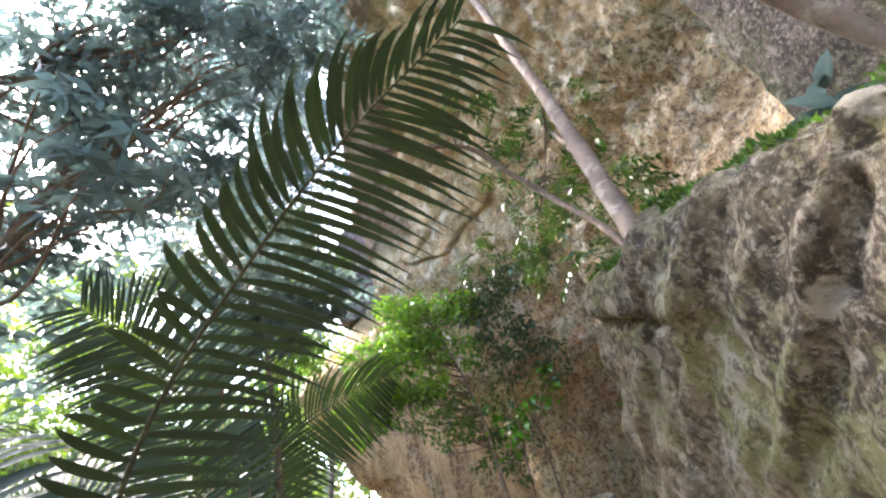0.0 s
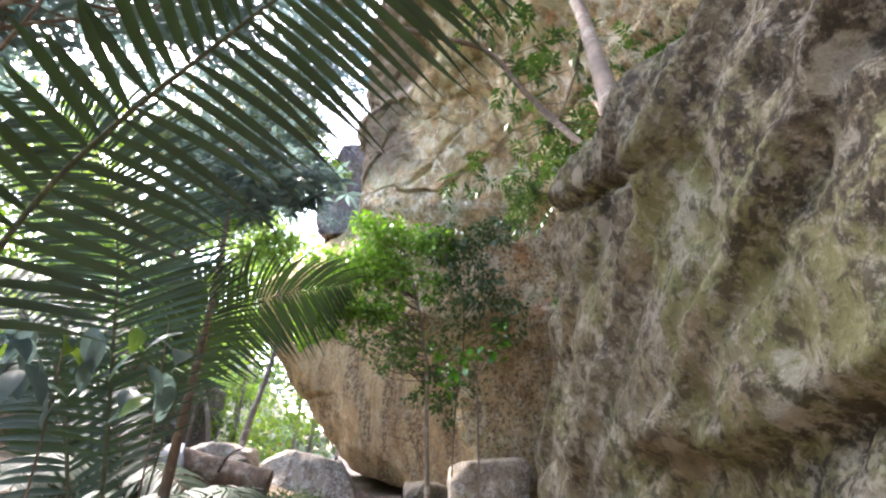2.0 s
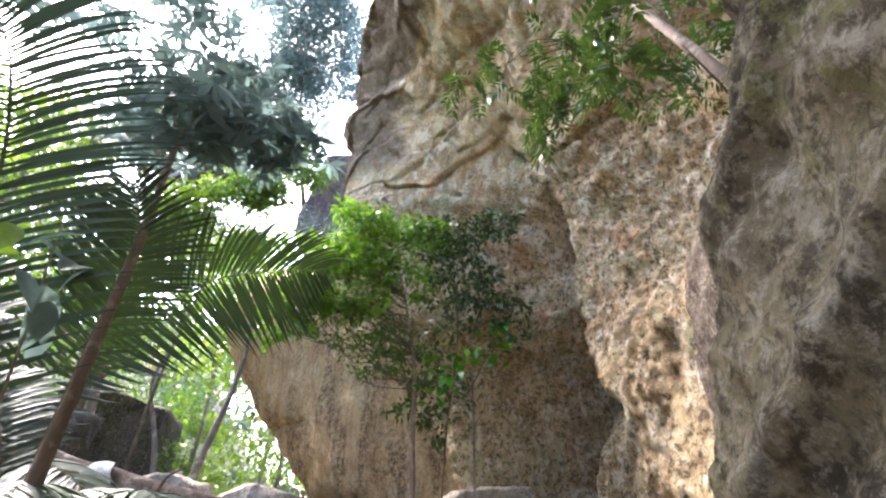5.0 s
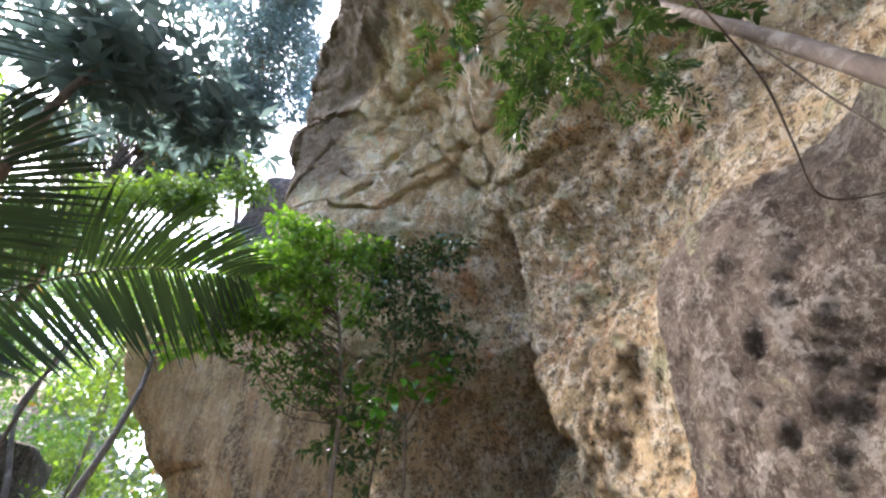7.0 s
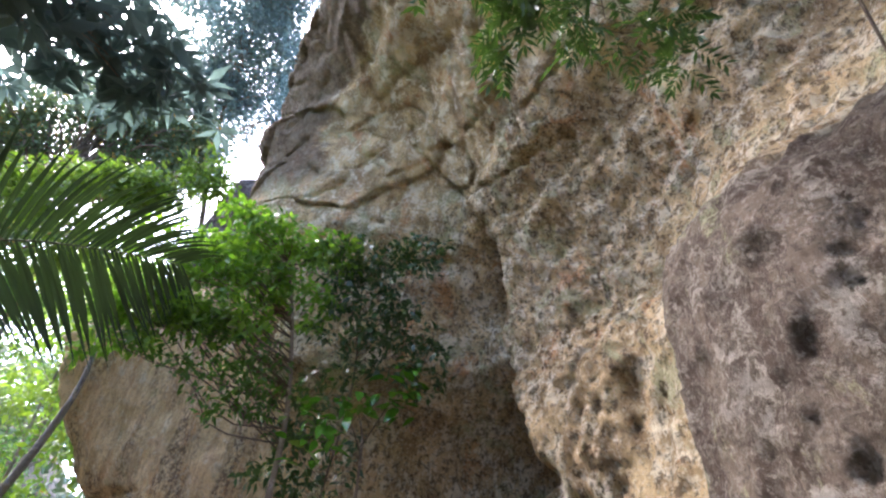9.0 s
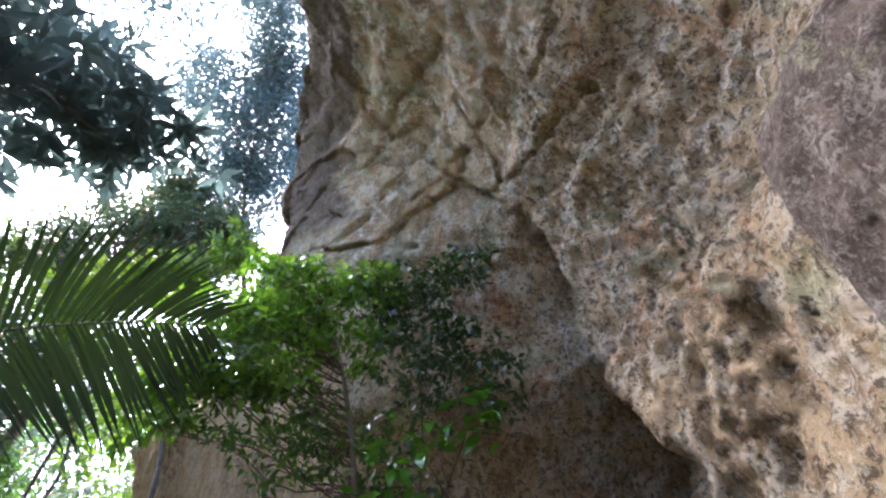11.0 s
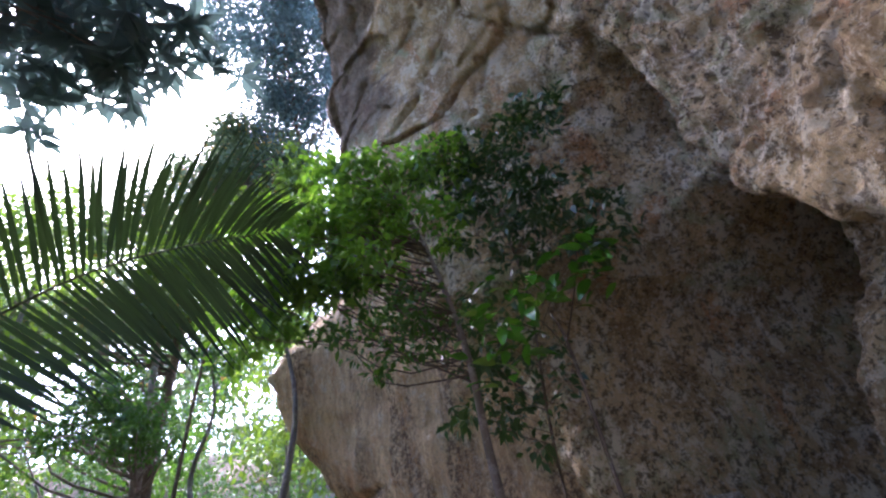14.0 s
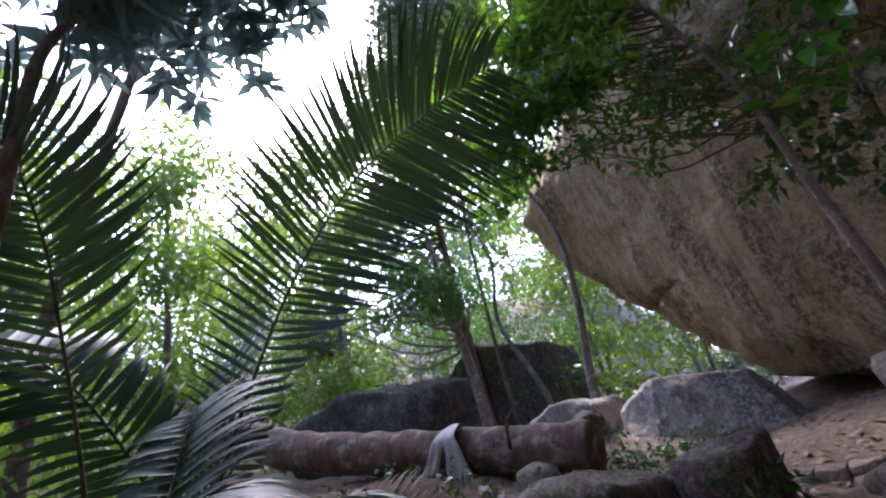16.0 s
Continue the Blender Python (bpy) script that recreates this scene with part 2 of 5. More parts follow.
def tube_data(points, r0, r1, n=24, sides=10, wobble=0.0, flare=0.0, seed=0):
    pts = spline(points, n)
    verts, faces = [], []
    for i, p in enumerate(pts):
        d = (pts[min(i + 1, n - 1)] - pts[max(i - 1, 0)]).normalized()
        a = d.cross(Vector((0.31, 0.2, 0.93)) if abs(d.z) < 0.9 else Vector((1, 0.1, 0))).normalized()
        b = d.cross(a)
        f = i / (n - 1)
        r = r0 + (r1 - r0) * f + flare * r0 * math.exp(-f * 9)
        for k in range(sides):
            t = 2 * math.pi * k / sides
            q = a * math.cos(t) + b * math.sin(t)
            w = 1 + wobble * noise.noise(p * 3.1 + q * 1.3 + Vector((seed, 0, 0)))
            verts.append(p + q * r * w)
    for i in range(n - 1):
        for k in range(sides):
            faces.append((i * sides + k, i * sides + (k + 1) % sides, (i + 1) * sides + (k + 1) % sides, (i + 1) * sides + k))
    faces.append(tuple(range(sides))[::-1])
    faces.append(tuple((n - 1) * sides + k for k in range(sides)))
    return verts, faces


def tube(name, points, r0, r1, material, **kw):
    return raw_mesh(name, *tube_data(points, r0, r1, **kw), material)


def tubes(name, many, material):
    """Several thin limbs of one branching in one mesh."""
    V, F = [], []
    for points, r0, r1, kw in many:
        v, f = tube_data(points, r0, r1, **kw)
        o = len(V)
        V += v
        F += [tuple(i + o for i in q) for q in f]
    return raw_mesh(name, V, F, material)


def leaves_mesh(name, pos, way, length, width, material, seed=0, fold=0.12, droop=0.15, up=(0, 0, 1), flat=0.5):
    """Many folded leaves in one mesh. pos, way: arrays of n x 3."""
    rng = np.random.default_rng(seed)
    n = len(pos)
    way = way / np.linalg.norm(way, axis=1, keepdims=True)
    nor = np.array(up) * flat + rng.normal(0, 1, (n, 3)) * (1 - flat)
    side = np.cross(way, nor)
    side /= np.linalg.norm(side, axis=1, keepdims=True) + 1e-9
    nor = np.cross(side, way)
    L = (length * rng.uniform(0.65, 1.3, n))[:, None]
    W = (width * rng.uniform(0.7, 1.25, n))[:, None]
    base = pos
    mid = pos + way * L * 0.5 - nor * 0.0 * L
    lef = pos + way * L * 0.42 + side * W * 0.5 + nor * fold * W
    rig = pos + way * L * 0.42 - side * W * 0.5 + nor * fold * W
    tip = pos + way * L - nor * droop * L
    verts = np.stack([base, lef, mid, rig, tip], 1).reshape(-1, 3)
    idx = np.arange(n)[:, None] * 5
    tri = np.concatenate([idx + np.array(t) for t in ((0, 2, 1), (2, 4, 1), (0, 3, 2), (3, 4, 2))], 0)
    me = bpy.data.meshes.new(name)
    me.vertices.add(len(verts))
    me.vertices.foreach_set("co", verts.astype(np.float32).ravel())
    me.loops.add(tri.size)
    me.loops.foreach_set("vertex_index", tri.astype(np.int32).ravel())
    me.polygons.add(len(tri))
    me.polygons.foreach_set("loop_start", np.arange(0, tri.size, 3, dtype=np.int32))
    me.update(calc_edges=True)
    me.materials.append(material)
    me.shade_smooth()
    return me


def clumps(centres, radii, per, seed, squash=0.7, shell=0.5):
    """Leaf seats in uneven clumps round the given centres: places and outward ways."""
    rng = np.random.default_rng(seed)
    P, D = [], []
    for c, r in zip(centres, radii):
        n = int(per * (r ** 1.7))
        d = rng.normal(0, 1, (n, 3))
        d /= np.linalg.norm(d, axis=1, keepdims=True)
        rad = r * (shell + (1 - shell) * rng.random(n) ** 0.6)[:, None] * rng.uniform(0.8, 1.15, (n, 1))
        P.append(np.array(c) + d * rad * np.array([1, 1, squash]))
        D.append(d * 0.6 + rng.normal(0, 0.6, (n, 3)) + np.array([0, 0, -0.35]))
    return np.concatenate(P), np.concatenate(D)


def crown_points(centre, size, count, rmin, rmax, seed):
    """Uneven clump centres that fill an ellipsoid of the given half sizes."""
    rng = np.random.default_rng(seed)
    out, rad = [], []
    for _ in range(count):
        d = rng.normal(0, 1, 3)
        d /= np.linalg.norm(d)
        out.append(np.array(centre) + d * np.array(size) * rng.random() ** 0.45)
        rad.append(rng.uniform(rmin, rmax))
    return out, rad


def fbm(p, scale, octaves=5, rough=0.55):
    return noise.fractal(Vector(p) * scale, 1.0 - rough + 0.4, 2.1, octaves)


def hull_rock(name, corners, material, cell=0.12, amp=0.06, scale=1.2, soft=3, seed=0, shape=None):
    """A worn rock: the hull of its corners, cut fine, its edges rounded, its faces weathered."""
    bm = bmesh.new()
    for c in corners:
        bm.verts.new(c)
    res = bmesh.ops.convex_hull(bm, input=bm.verts[:])
    bmesh.ops.delete(bm, geom=list({g for g in res["geom_interior"] + res["geom_unused"] if isinstance(g, bmesh.types.BMVert)}), context="VERTS")
    bmesh.ops.triangulate(bm, faces=bm.faces[:])
    for _ in range(9):
        longs = [e for e in bm.edges if e.calc_length() > cell * 1.5]
        if not longs or len(bm.verts) > 150000:
            break
        bmesh.ops.subdivide_edges(bm, edges=longs, cuts=1, use_grid_fill=False)
        bmesh.ops.triangulate(bm, faces=[f for f in bm.faces if len(f.verts) > 3])
    for _ in range(soft):
        bmesh.ops.smooth_vert(bm, verts=bm.verts[:], factor=0.5, use_axis_x=True, use_axis_y=True, use_axis_z=True)
    bm.normal_update()
    off = Vector((seed * 7.3, seed * 3.1, 0))
    moves = []
    for v in bm.verts:
        p = v.co + off
        h = amp * 2.2 * noise.noise(p * scale * 0.6) + amp * noise.fractal(p * scale * 1.7, 0.8, 2.1, 5) - amp * 0.7 * abs(noise.noise(p * scale * 1.1 + Vector((5, 5, 5))))
        if shape:
            h += shape(v.co, v.normal)
        moves.append(v.normal * h)
    for v, d in zip(bm.verts, moves):
        v.co += d
    me = bpy.data.meshes.new(name)
    bm.to_mesh(me)
    bm.free()
    me.materials.append(material)
    me.shade_smooth()
    return me


def rock_thing(name, label, corners, material, category="boulder", **kw):
    me = hull_rock(name, corners, material, **kw)
    c = sum((Vector(p) for p in corners), Vector()) / len(corners)
    c.z = min(p[2] for p in corners)
    me.transform(Matrix.Translation(-c))
    ob = new(name, me)
    ob.location = c
    return tagged(ob, label, category)


def smooth(a, b, x):
    t = min(max((x - a) / (b - a), 0.0), 1.0)
    return t * t * (3 - 2 * t)


def bump(x, y, cx, cy, sx, sy):
    return math.exp(-((x - cx) / sx) ** 2 - ((y - cy) / sy) ** 2)


def along(table, x):
    """A smooth value between the (x, value) pairs."""
    if x <= table[0][0]:
        return table[0][1]
    for (a, va), (b, vb) in zip(table, table[1:]):
        if x <= b:
            return va + (vb - va) * smooth(a, b, x)
    return table[-1][1]


# ---- ground ----
VALLEY = [(-6, 0.3), (-1, 0.1), (0.3, -0.15), (1.2, -0.65), (2.7, -1.05), (4.2, -0.95), (6.0, -0.85), (8.0, -0.55), (10, -0.15), (12, 0.0), (15, 0.2), (20, 0.5), (60, 0.8)]


def ground_z(x, y):
    z = along(VALLEY, y)
    left = smooth(0.3, 5.0, -x) * smooth(3.5, 9, y) * (1 - smooth(14, 22, y))
    z += left * 1.0 + 0.14 * max(0.0, -x - 5.0) * smooth(5, 9, y) * (1 - smooth(14, 22, y)) * (1 - smooth(12, 20, -x))
    z += smooth(6, 30, math.hypot(x, y - 6)) * 0.8 * noise.noise(Vector((x * 0.08, y * 0.08, 0)))
    z += 10.0 * smooth(14, 38, math.hypot(x, y - 6)) * smooth(-1.0, -8.0, x + 0.15 * (y - 10))
    z += 4.0 * smooth(24, 60, math.hypot(x, y - 6))
    z += 0.10 * noise.fractal(Vector((x * 0.8, y * 0.8, 3)), 0.8, 2.1, 4)
    return z


def build_ground():
    axis = [-400, -200, -110, -70, -45, -32, -24, -18, -14] + [-11 + 0.18 * i for i in range(123)] + [14, 18, 24, 32, 45, 70, 110, 200, 400]
    ays = [v + 8 for v in axis]
    verts = [(x, y, ground_z(x, y)) for y in ays for x in axis]
    n = len(axis)
    faces = [(j * n + i, j * n + i + 1, (j + 1) * n + i + 1, (j + 1) * n + i) for j in range(len(ays) - 1) for i in range(n - 1)]
    return tagged(new("ground", raw_mesh("ground", verts, faces, SOIL)), "brown forest soil with roots and leaf litter", "ground", kind="structure")


build_ground()

# ---- cliff ----
PROFILE = [(-1.6, 3.5), (0.0, 3.8), (1.5, 4.0), (2.8, 3.95), (4.0, 4.4), (5.2, 4.7), (6.0, 4.35), (7.3, 3.5), (9.0, 2.5), (10.2, 1.2), (11.0, 0.35), (11.9, -0.3)]
NOSE = [(0.0, 1.2), (3.0, 2.0), (4.5, 3.6), (7.3, 4.0), (9.0, 2.9), (11.0, 1.0), (12, 0.6)]
RIDGE_Y = [(1.9, 8.3), (2.5, 8.7), (3.3, 9.4), (4.4, 9.8), (5.6, 9.85), (6.6, 9.7), (7.2, 9.9)]
RIM_Z = [(2, 12.8), (6, 12.8), (8, 12.6), (9.6, 12.4), (11, 12.2), (12, 11.4), (13, 10.8)]
# cracks of the upper face: y, z from and to, depth, half width
CRACK_LINES = [
    (0.16, 0.04, [(11.4, 7.6), (11.16, 7.95), (10.74, 8.57), (10.16, 9.10)]),
    (0.16, 0.04, [(11.1, 6.7), (10.92, 6.98), (10.74, 7.53), (10.56, 7.98)]),
    (0.13, 0.035, [(10.23, 9.75), (9.31, 9.66), (8.71, 9.48), (7.74, 9.11), (7.14, 8.67)]),
    (0.20, 0.06, [(10.16, 9.10), (10.19, 8.27), (10.17, 7.73), (9.99, 7.24), (9.29, 6.98), (8.69, 6.74), (8.18, 6.65), (7.43, 6.52)]),
    (0.12, 0.035, [(10.03, 8.40), (9.35, 8.18), (8.56, 7.97)]),
    (0.12, 0.03, [(10.70, 8.07), (10.29, 8.24)]),
    (0.13, 0.04, [(6.76, 7.48), (7.03, 7.12), (7.85, 7.25), (8.13, 7.31)]),
    (0.12, 0.03, [(11.7, 9.6), (11.2, 10.1)]),
    (0.12, 0.03, [(12.0, 8.7), (11.5, 9.3)]),
    (0.22, 0.11, [(9.7, 6.6), (9.85, 5.6), (9.8, 4.4), (9.4, 3.3), (8.7, 2.5), (8.3, 1.9)])]
# depth, half width and the two ends of each stretch
CRACKS = [(*a, *b, depth, wide) for depth, wide, line in CRACK_LINES for a, b in zip(line, line[1:])]


def cliff_x(y, z):
    x = along(PROFILE, z)
    low = 1 - smooth(3.5, 6.0, z)
    x -= along(NOSE, z) * smooth(9.8, 12.4, y)
    x += 3.0 * smooth(9.9, 10.25, y) * smooth(11.9, 11.4, y) * smooth(4.5, 3.3, z + 0.6 * (y - 10.6))
    x -= 0.22 * smooth(6.5, 6.3, y) * smooth(4.2, 3.2, z)
    x += 0.5 * bump(y, z, 9.2, 1.8, 1.0, 1.6)
    ridge = along(RIDGE_Y, z)
    x -= 0.55 * smooth(ridge + 0.12, ridge - 0.14, y) * smooth(7.3, 6.4, z) * smooth(6.6, 8.6, y) * smooth(0.3, 2.0, z)
    x += 0.8 * smooth(ridge, ridge + 0.3, y) * smooth(11.7, 10.8, y) * smooth(6.9, 5.2, z) * smooth(1.5, 3.0, z)
    x += 0.4 * bump(y, z, 8.2, 4.6, 1.2, 1.6)
    x -= 0.35 * bump(y, z, 5.6, 1.4, 1.2, 1.8)
    x -= 0.5 * smooth(4.8, 3.2, y) * low
    x += 0.6 * smooth(6.0, 3.5, y) * smooth(3.5, 6.5, z)
    return x


def build_cliff():
    ys = [-7 + 0.5 * i for i in range(18)] + [2.0 + 0.05 * i for i in range(110)] + [7.5 + 0.036 * i for i in range(142)]
    nv = 360
    rows = []
    for y in ys:
        col = []
        rim = along(RIM_Z, y)
        for k in range(nv):
            z = -1.6 + (rim + 1.6) * k / (nv - 1)
            x = cliff_x(y, z)
            if k > nv - 16:
                q = (k - nv + 16) / 15
                x += 0.45 * q * q
            p = Vector((x, y, z))
            fine_bed = 1 - 0.75 * smooth(7.4, 6.4, y) * smooth(5.0, 3.8, z)
            h = 0.26 * noise.noise(p * 0.7 + Vector((9, 2, 4))) + 0.10 * (1 - 0.5 * smooth(7.8, 6.6, y)) * noise.fractal(p * 1.5, 1.1, 2.1, 6)
            flute = Vector((p.x * 1.4, p.y * 2.6 + p.z * 0.8, p.z * 0.9 - p.y * 0.5))
            h += 0.12 * (0.5 - abs(noise.noise(flute * 0.9))) + 0.025 * noise.fractal(flute * 2.2 + Vector((3, 1, 2)), 0.7, 2.1, 4)
            h += 0.045 * fine_bed * (noise.ridged_multi_fractal(p * 4.5 + Vector((6, 3, 9)), 0.8, 2.1, 4, 1.0, 2.0) - 1.0) * (1 - 0.5 * smooth(6.5, 8, z))
            h += 0.115 * fine_bed * (1 - 0.65 * smooth(7.8, 6.6, y)) * (noise.ridged_multi_fractal(flute * 1.15 + Vector((2, 7, 1)), 0.95, 2.1, 6, 1.0, 2.0) - 1.0) * (1 - 0.75 * smooth(6.3, 7.6, z) * smooth(8.0, 9.5, y))
            blocks = smooth(6.3, 7.6, z) * smooth(8.0, 9.5, y)
            worn = (1 - 0.7 * blocks) * (0.6 + 0.8 * smooth(-0.3, 0.3, noise.noise(p * 0.8 + Vector((1, 8, 5)))))
            worn *= fine_bed
            warp = p + 0.12 * Vector((noise.noise(p * 3.0), noise.noise(p * 3.0 + Vector((7, 2, 5))), noise.noise(p * 3.0 + Vector((2, 9, 4)))))
            h += worn * 0.055 * (noise.ridged_multi_fractal(warp * 2.4 + Vector((4, 4, 1)), 0.9, 2.1, 5, 1.0, 2.0) - 1.0)
            pit = noise.voronoi(Vector((warp.x * 4.4, warp.y * 5.0, warp.z * 3.8)))[0][0]
            h -= worn * 0.05 * smooth(0.36, 0.12, pit) * smooth(0.0, 0.3, noise.noise(p * 1.7 + Vector((3, 3, 8))))
            pit = noise.voronoi(warp * 7.0)[0][0]
            h -= worn * 0.03 * smooth(0.40, 0.15, pit)
            h += 0.04 * noise.fractal(warp * 6.5, 0.7, 2.1, 4)
            h *= 1 - 0.3 * blocks
            j = Vector((p.x * 0.5, (p.y - 0.45 * p.z) * 0.75, (p.z + 0.55 * p.y) * 1.25)) + 0.2 * Vector((noise.noise(p * 1.5), noise.noise(p * 1.5 + Vector((4, 4, 4))), noise.noise(p * 1.5 + Vector((8, 1, 3)))))
            dist, seats = noise.voronoi(j)
            edge = dist[1] - dist[0]
            h += blocks * (0.13 * noise.cell(seats[0] * 9.0) - 0.12 * math.exp(-(edge / 0.035) ** 2))
            j2 = p * 1.15 + 0.35 * Vector((noise.noise(p * 2.0), noise.noise(p * 2.0 + Vector((4, 4, 4))), noise.noise(p * 2.0 + Vector((8, 1, 3)))))
            dist, seats = noise.voronoi(j2)
            h += (1 - blocks) * 0.03 * min(dist[1] - dist[0], 0.5)
            for (y0, z0, y1, z1, depth, wide) in CRACKS:
                dy, dz = y1 - y0, z1 - z0
                ll = dy * dy + dz * dz
                u = min(max(((y - y0) * dy + (z - z0) * dz) / ll, 0), 1)
                wig = 0.05 * noise.noise(Vector((y * 4, z * 4, 1)))
                dd = math.hypot(y - y0 - u * dy, z - z0 - u * dz) + wig
                sgn = (y - y0) * dz - (z - z0) * dy
                h -= depth * math.exp(-(dd / wide) ** 2) * (1 if sgn > 0 else 1.6 * math.exp(-(dd / wide)))
            damp = 1 - 0.4 * blocks
            col.append((x - h * damp * 0.9, y - h * 0.25, z - 0.35 * h * smooth(5, 8, z)))
        rows.append(col)
    # the far end turns round the corner and runs back
    end = rows[-1]
    for i in range(1, 26):
        f = i / 25
        col = []
        for k, (x, y, z) in enumerate(end):
            p = Vector((x, y + 3 * f, z))
            w = 0.25 * noise.fractal(p * 1.1, 0.8, 2.1, 5) * min(1, f * 4)
            col.append((x + 5.5 * f ** 1.3 + w, y + 1.0 * f ** 0.7 + 1.4 * f + w, z + 0.3 * f))
        rows.append(col)
    verts = [c for col in rows for c in col]
    faces = [(i * nv + k, i * nv + k + 1, (i + 1) * nv + k + 1, (i + 1) * nv + k) for i in range(len(rows) - 1) for k in range(nv - 1)]
    # top and back
    base = len(verts)
    m = len(rows)
    for col in rows:
        x, y, z = col[-1]
        verts.append((12.0, y, z + 2.0))
    for col in rows:
        verts.append((12.0, col[0][1], -2.0))
    for i in range(m - 1):
        faces.append((i * nv + nv - 1, base + i, base + i + 1, (i + 1) * nv + nv - 1))
        faces.append((base + i, base + m + i, base + m + i + 1, base + i + 1))
    me = raw_mesh("cliff", verts, faces, CLIFF)
    return tagged(new("cliff", me), "tan and grey overhanging limestone cliff with a dark hollow", "cliff", kind="structure")


build_cliff()

# ---- boulders ----
def near_groove(p, n):
    """The long crack under the top, slanting ribs, a scooped hollow under an overhanging lip, and pits."""
    face = smooth(1.4, 1.05, p.x)
    line = 1.931 + 0.356 * (p.y - 1.706)
    d = p.z - line + 0.02 * noise.noise(p * 4)
    on = face * smooth(1.2, 1.5, p.y)
    h = -0.08 * math.exp(-(d / 0.018) ** 2) * on + 0.03 * smooth(-0.02, 0.03, d) * on
    for at, tall, wide in ((1.15, 0.04, 0.05), (1.62, 0.045, 0.06), (0.62, 0.05, 0.07), (2.1, 0.03, 0.05)):
        r = p.z - at - 0.85 * (1.7 - p.y) + 0.06 * noise.noise(p * 2.2 + Vector((at, 0, 0)))
        h += tall * (math.exp(-(r / wide) ** 2) - 0.6 * math.exp(-((r + 1.8 * wide) / wide) ** 2)) * face
    lip = 1.13 + 0.22 * abs(p.y - 1.58) - 0.35 * max(0.0, p.y - 1.72) + 0.03 * noise.noise(p * 5)
    h -= 0.09 * smooth(lip, lip - 0.05, p.z) * smooth(0.35, 0.95, p.z) * smooth(1.98, 1.84, p.y) * smooth(0.3, 0.9, p.y) * face
    h += 0.03 * noise.fractal(p * 3.0, 0.9, 2.1, 5) + 0.03 * (noise.ridged_multi_fractal(p * 3.4 + Vector((2, 5, 1)), 0.9, 2.1, 5, 1.0, 2.0) - 1.0)
    return h - 0.03 * smooth(0.36, 0.12, noise.voronoi(p * 6.0)[0][0])


rock_thing("boulder", "large grey-brown lichen-covered boulder with a mossy top and a crack", [
    (0.88, -2.0, -1.4), (0.9, -2.0, 1.4), (0.92, 0.5, 1.76), (0.93, 0.95, 1.95), (0.95, 1.45, 2.17), (0.98, 2.36, 2.28), (1.0, 2.45, 1.7), (0.98, 2.75, 1.1), (0.98, 3.1, 0.6), (0.9, 3.5, -1.4),
    (1.35, 2.6, 2.5), (2.1, 3.3, 2.4), (3.2, 2.8, 2.7), (1.6, 0.6, 1.95), (1.5, 1.6, 2.26), (3.0, -2.0, 2.0), (3.6, -2.0, -1.4), (3.4, 3.4, -1.4), (3.2, 3.1, 1.8)],
    BOULDER, cell=0.034, amp=0.022, scale=1.7, soft=4, seed=1, shape=near_groove)


def slab_lines(p, n):
    u = p.x * 0.8 + p.z * 0.45
    return 0.10 * noise.noise(Vector((u * 2.6, p.z * 0.35, 2))) + 0.05 * noise.fractal(p * 1.6, 0.8, 2.1, 5) + 0.03 * abs(noise.noise(Vector((u * 6, p.z * 0.6, 7)))) \
        - 0.16 * math.exp(-((p.z - 2.9 - 0.05 * p.x + 0.06 * noise.noise(p * 2)) / 0.07) ** 2) * smooth(-3.2, -2.6, p.x) * smooth(-0.4, -1.6, p.x)


rock_thing("boulder", "huge tan slab of rock leaning out over a dark gap", [
    (-3.95, 17.2, 6.3), (-3.5, 17.3, 5.0), (-2.5, 17.4, 3.4), (-1.2, 17.2, 1.75), (-0.2, 16.6, 0.9), (1.6, 14.4, 0.2), (4.2, 12.6, 0.4),
    (4.4, 12.2, 4.5), (2.0, 13.5, 8.4), (-1.2, 16.4, 8.6), (-2.8, 19.5, 8.0), (-0.2, 20.5, 1.0), (5.5, 18.0, 0.3), (5.5, 17.0, 8.5), (0.5, 19, 10)],
    SLAB, cell=0.09, amp=0.08, scale=0.6, soft=3, seed=2, shape=slab_lines)
rock_thing("boulder", "dark purplish boulder wedged between slab and cliff", [
    (-2.3, 16.4, 9.4), (-2.0, 16.4, 8.2), (-0.4, 15.8, 8.2), (0.2, 15.6, 9.6), (-0.3, 15.4, 11.6), (-1.4, 15.8, 11.6), (-0.5, 18.5, 8.5), (-2.0, 18.5, 9.0), (0.5, 18, 12), (1.2, 15.4, 8.2), (1.3, 15.2, 11.4)],
    PURPLE, cell=0.14, amp=0.09, scale=0.8, soft=3, seed=3)
rock_thing("boulder", "broad grey-brown boulder with a pale flank beside the slab", [
    (-2.75, 14.8, 0.0), (-2.5, 14.7, 1.0), (-1.6, 14.45, 1.34), (-0.35, 14.7, 1.08), (0.1, 14.4, 0.1), (0.0, 14.1, -0.2), (-2.1, 14.0, -0.2), (-2.3, 15.9, 1.25), (-0.5, 15.9, 1.15), (0.2, 15.9, -0.2), (-2.9, 15.9, -0.2)],
    GREYROCK, cell=0.06, amp=0.05, scale=1.3, soft=3, seed=4)
rock_thing("boulder", "rounded pale grey boulder at the mouth of the hollow", [
    (1.75, 11.0, -0.2), (1.8, 11.0, 0.75), (2.2, 10.9, 1.12), (2.9, 11.0, 1.18), (3.4, 10.8, 1.2), (3.5, 10.7, -0.3), (2.2, 10.6, -0.3), (2.0, 12.2, 1.0), (3.6, 12.2, 1.3), (3.6, 12.4, -0.3)],
    GREYROCK, cell=0.06, amp=0.05, scale=1.4, soft=4, seed=5)
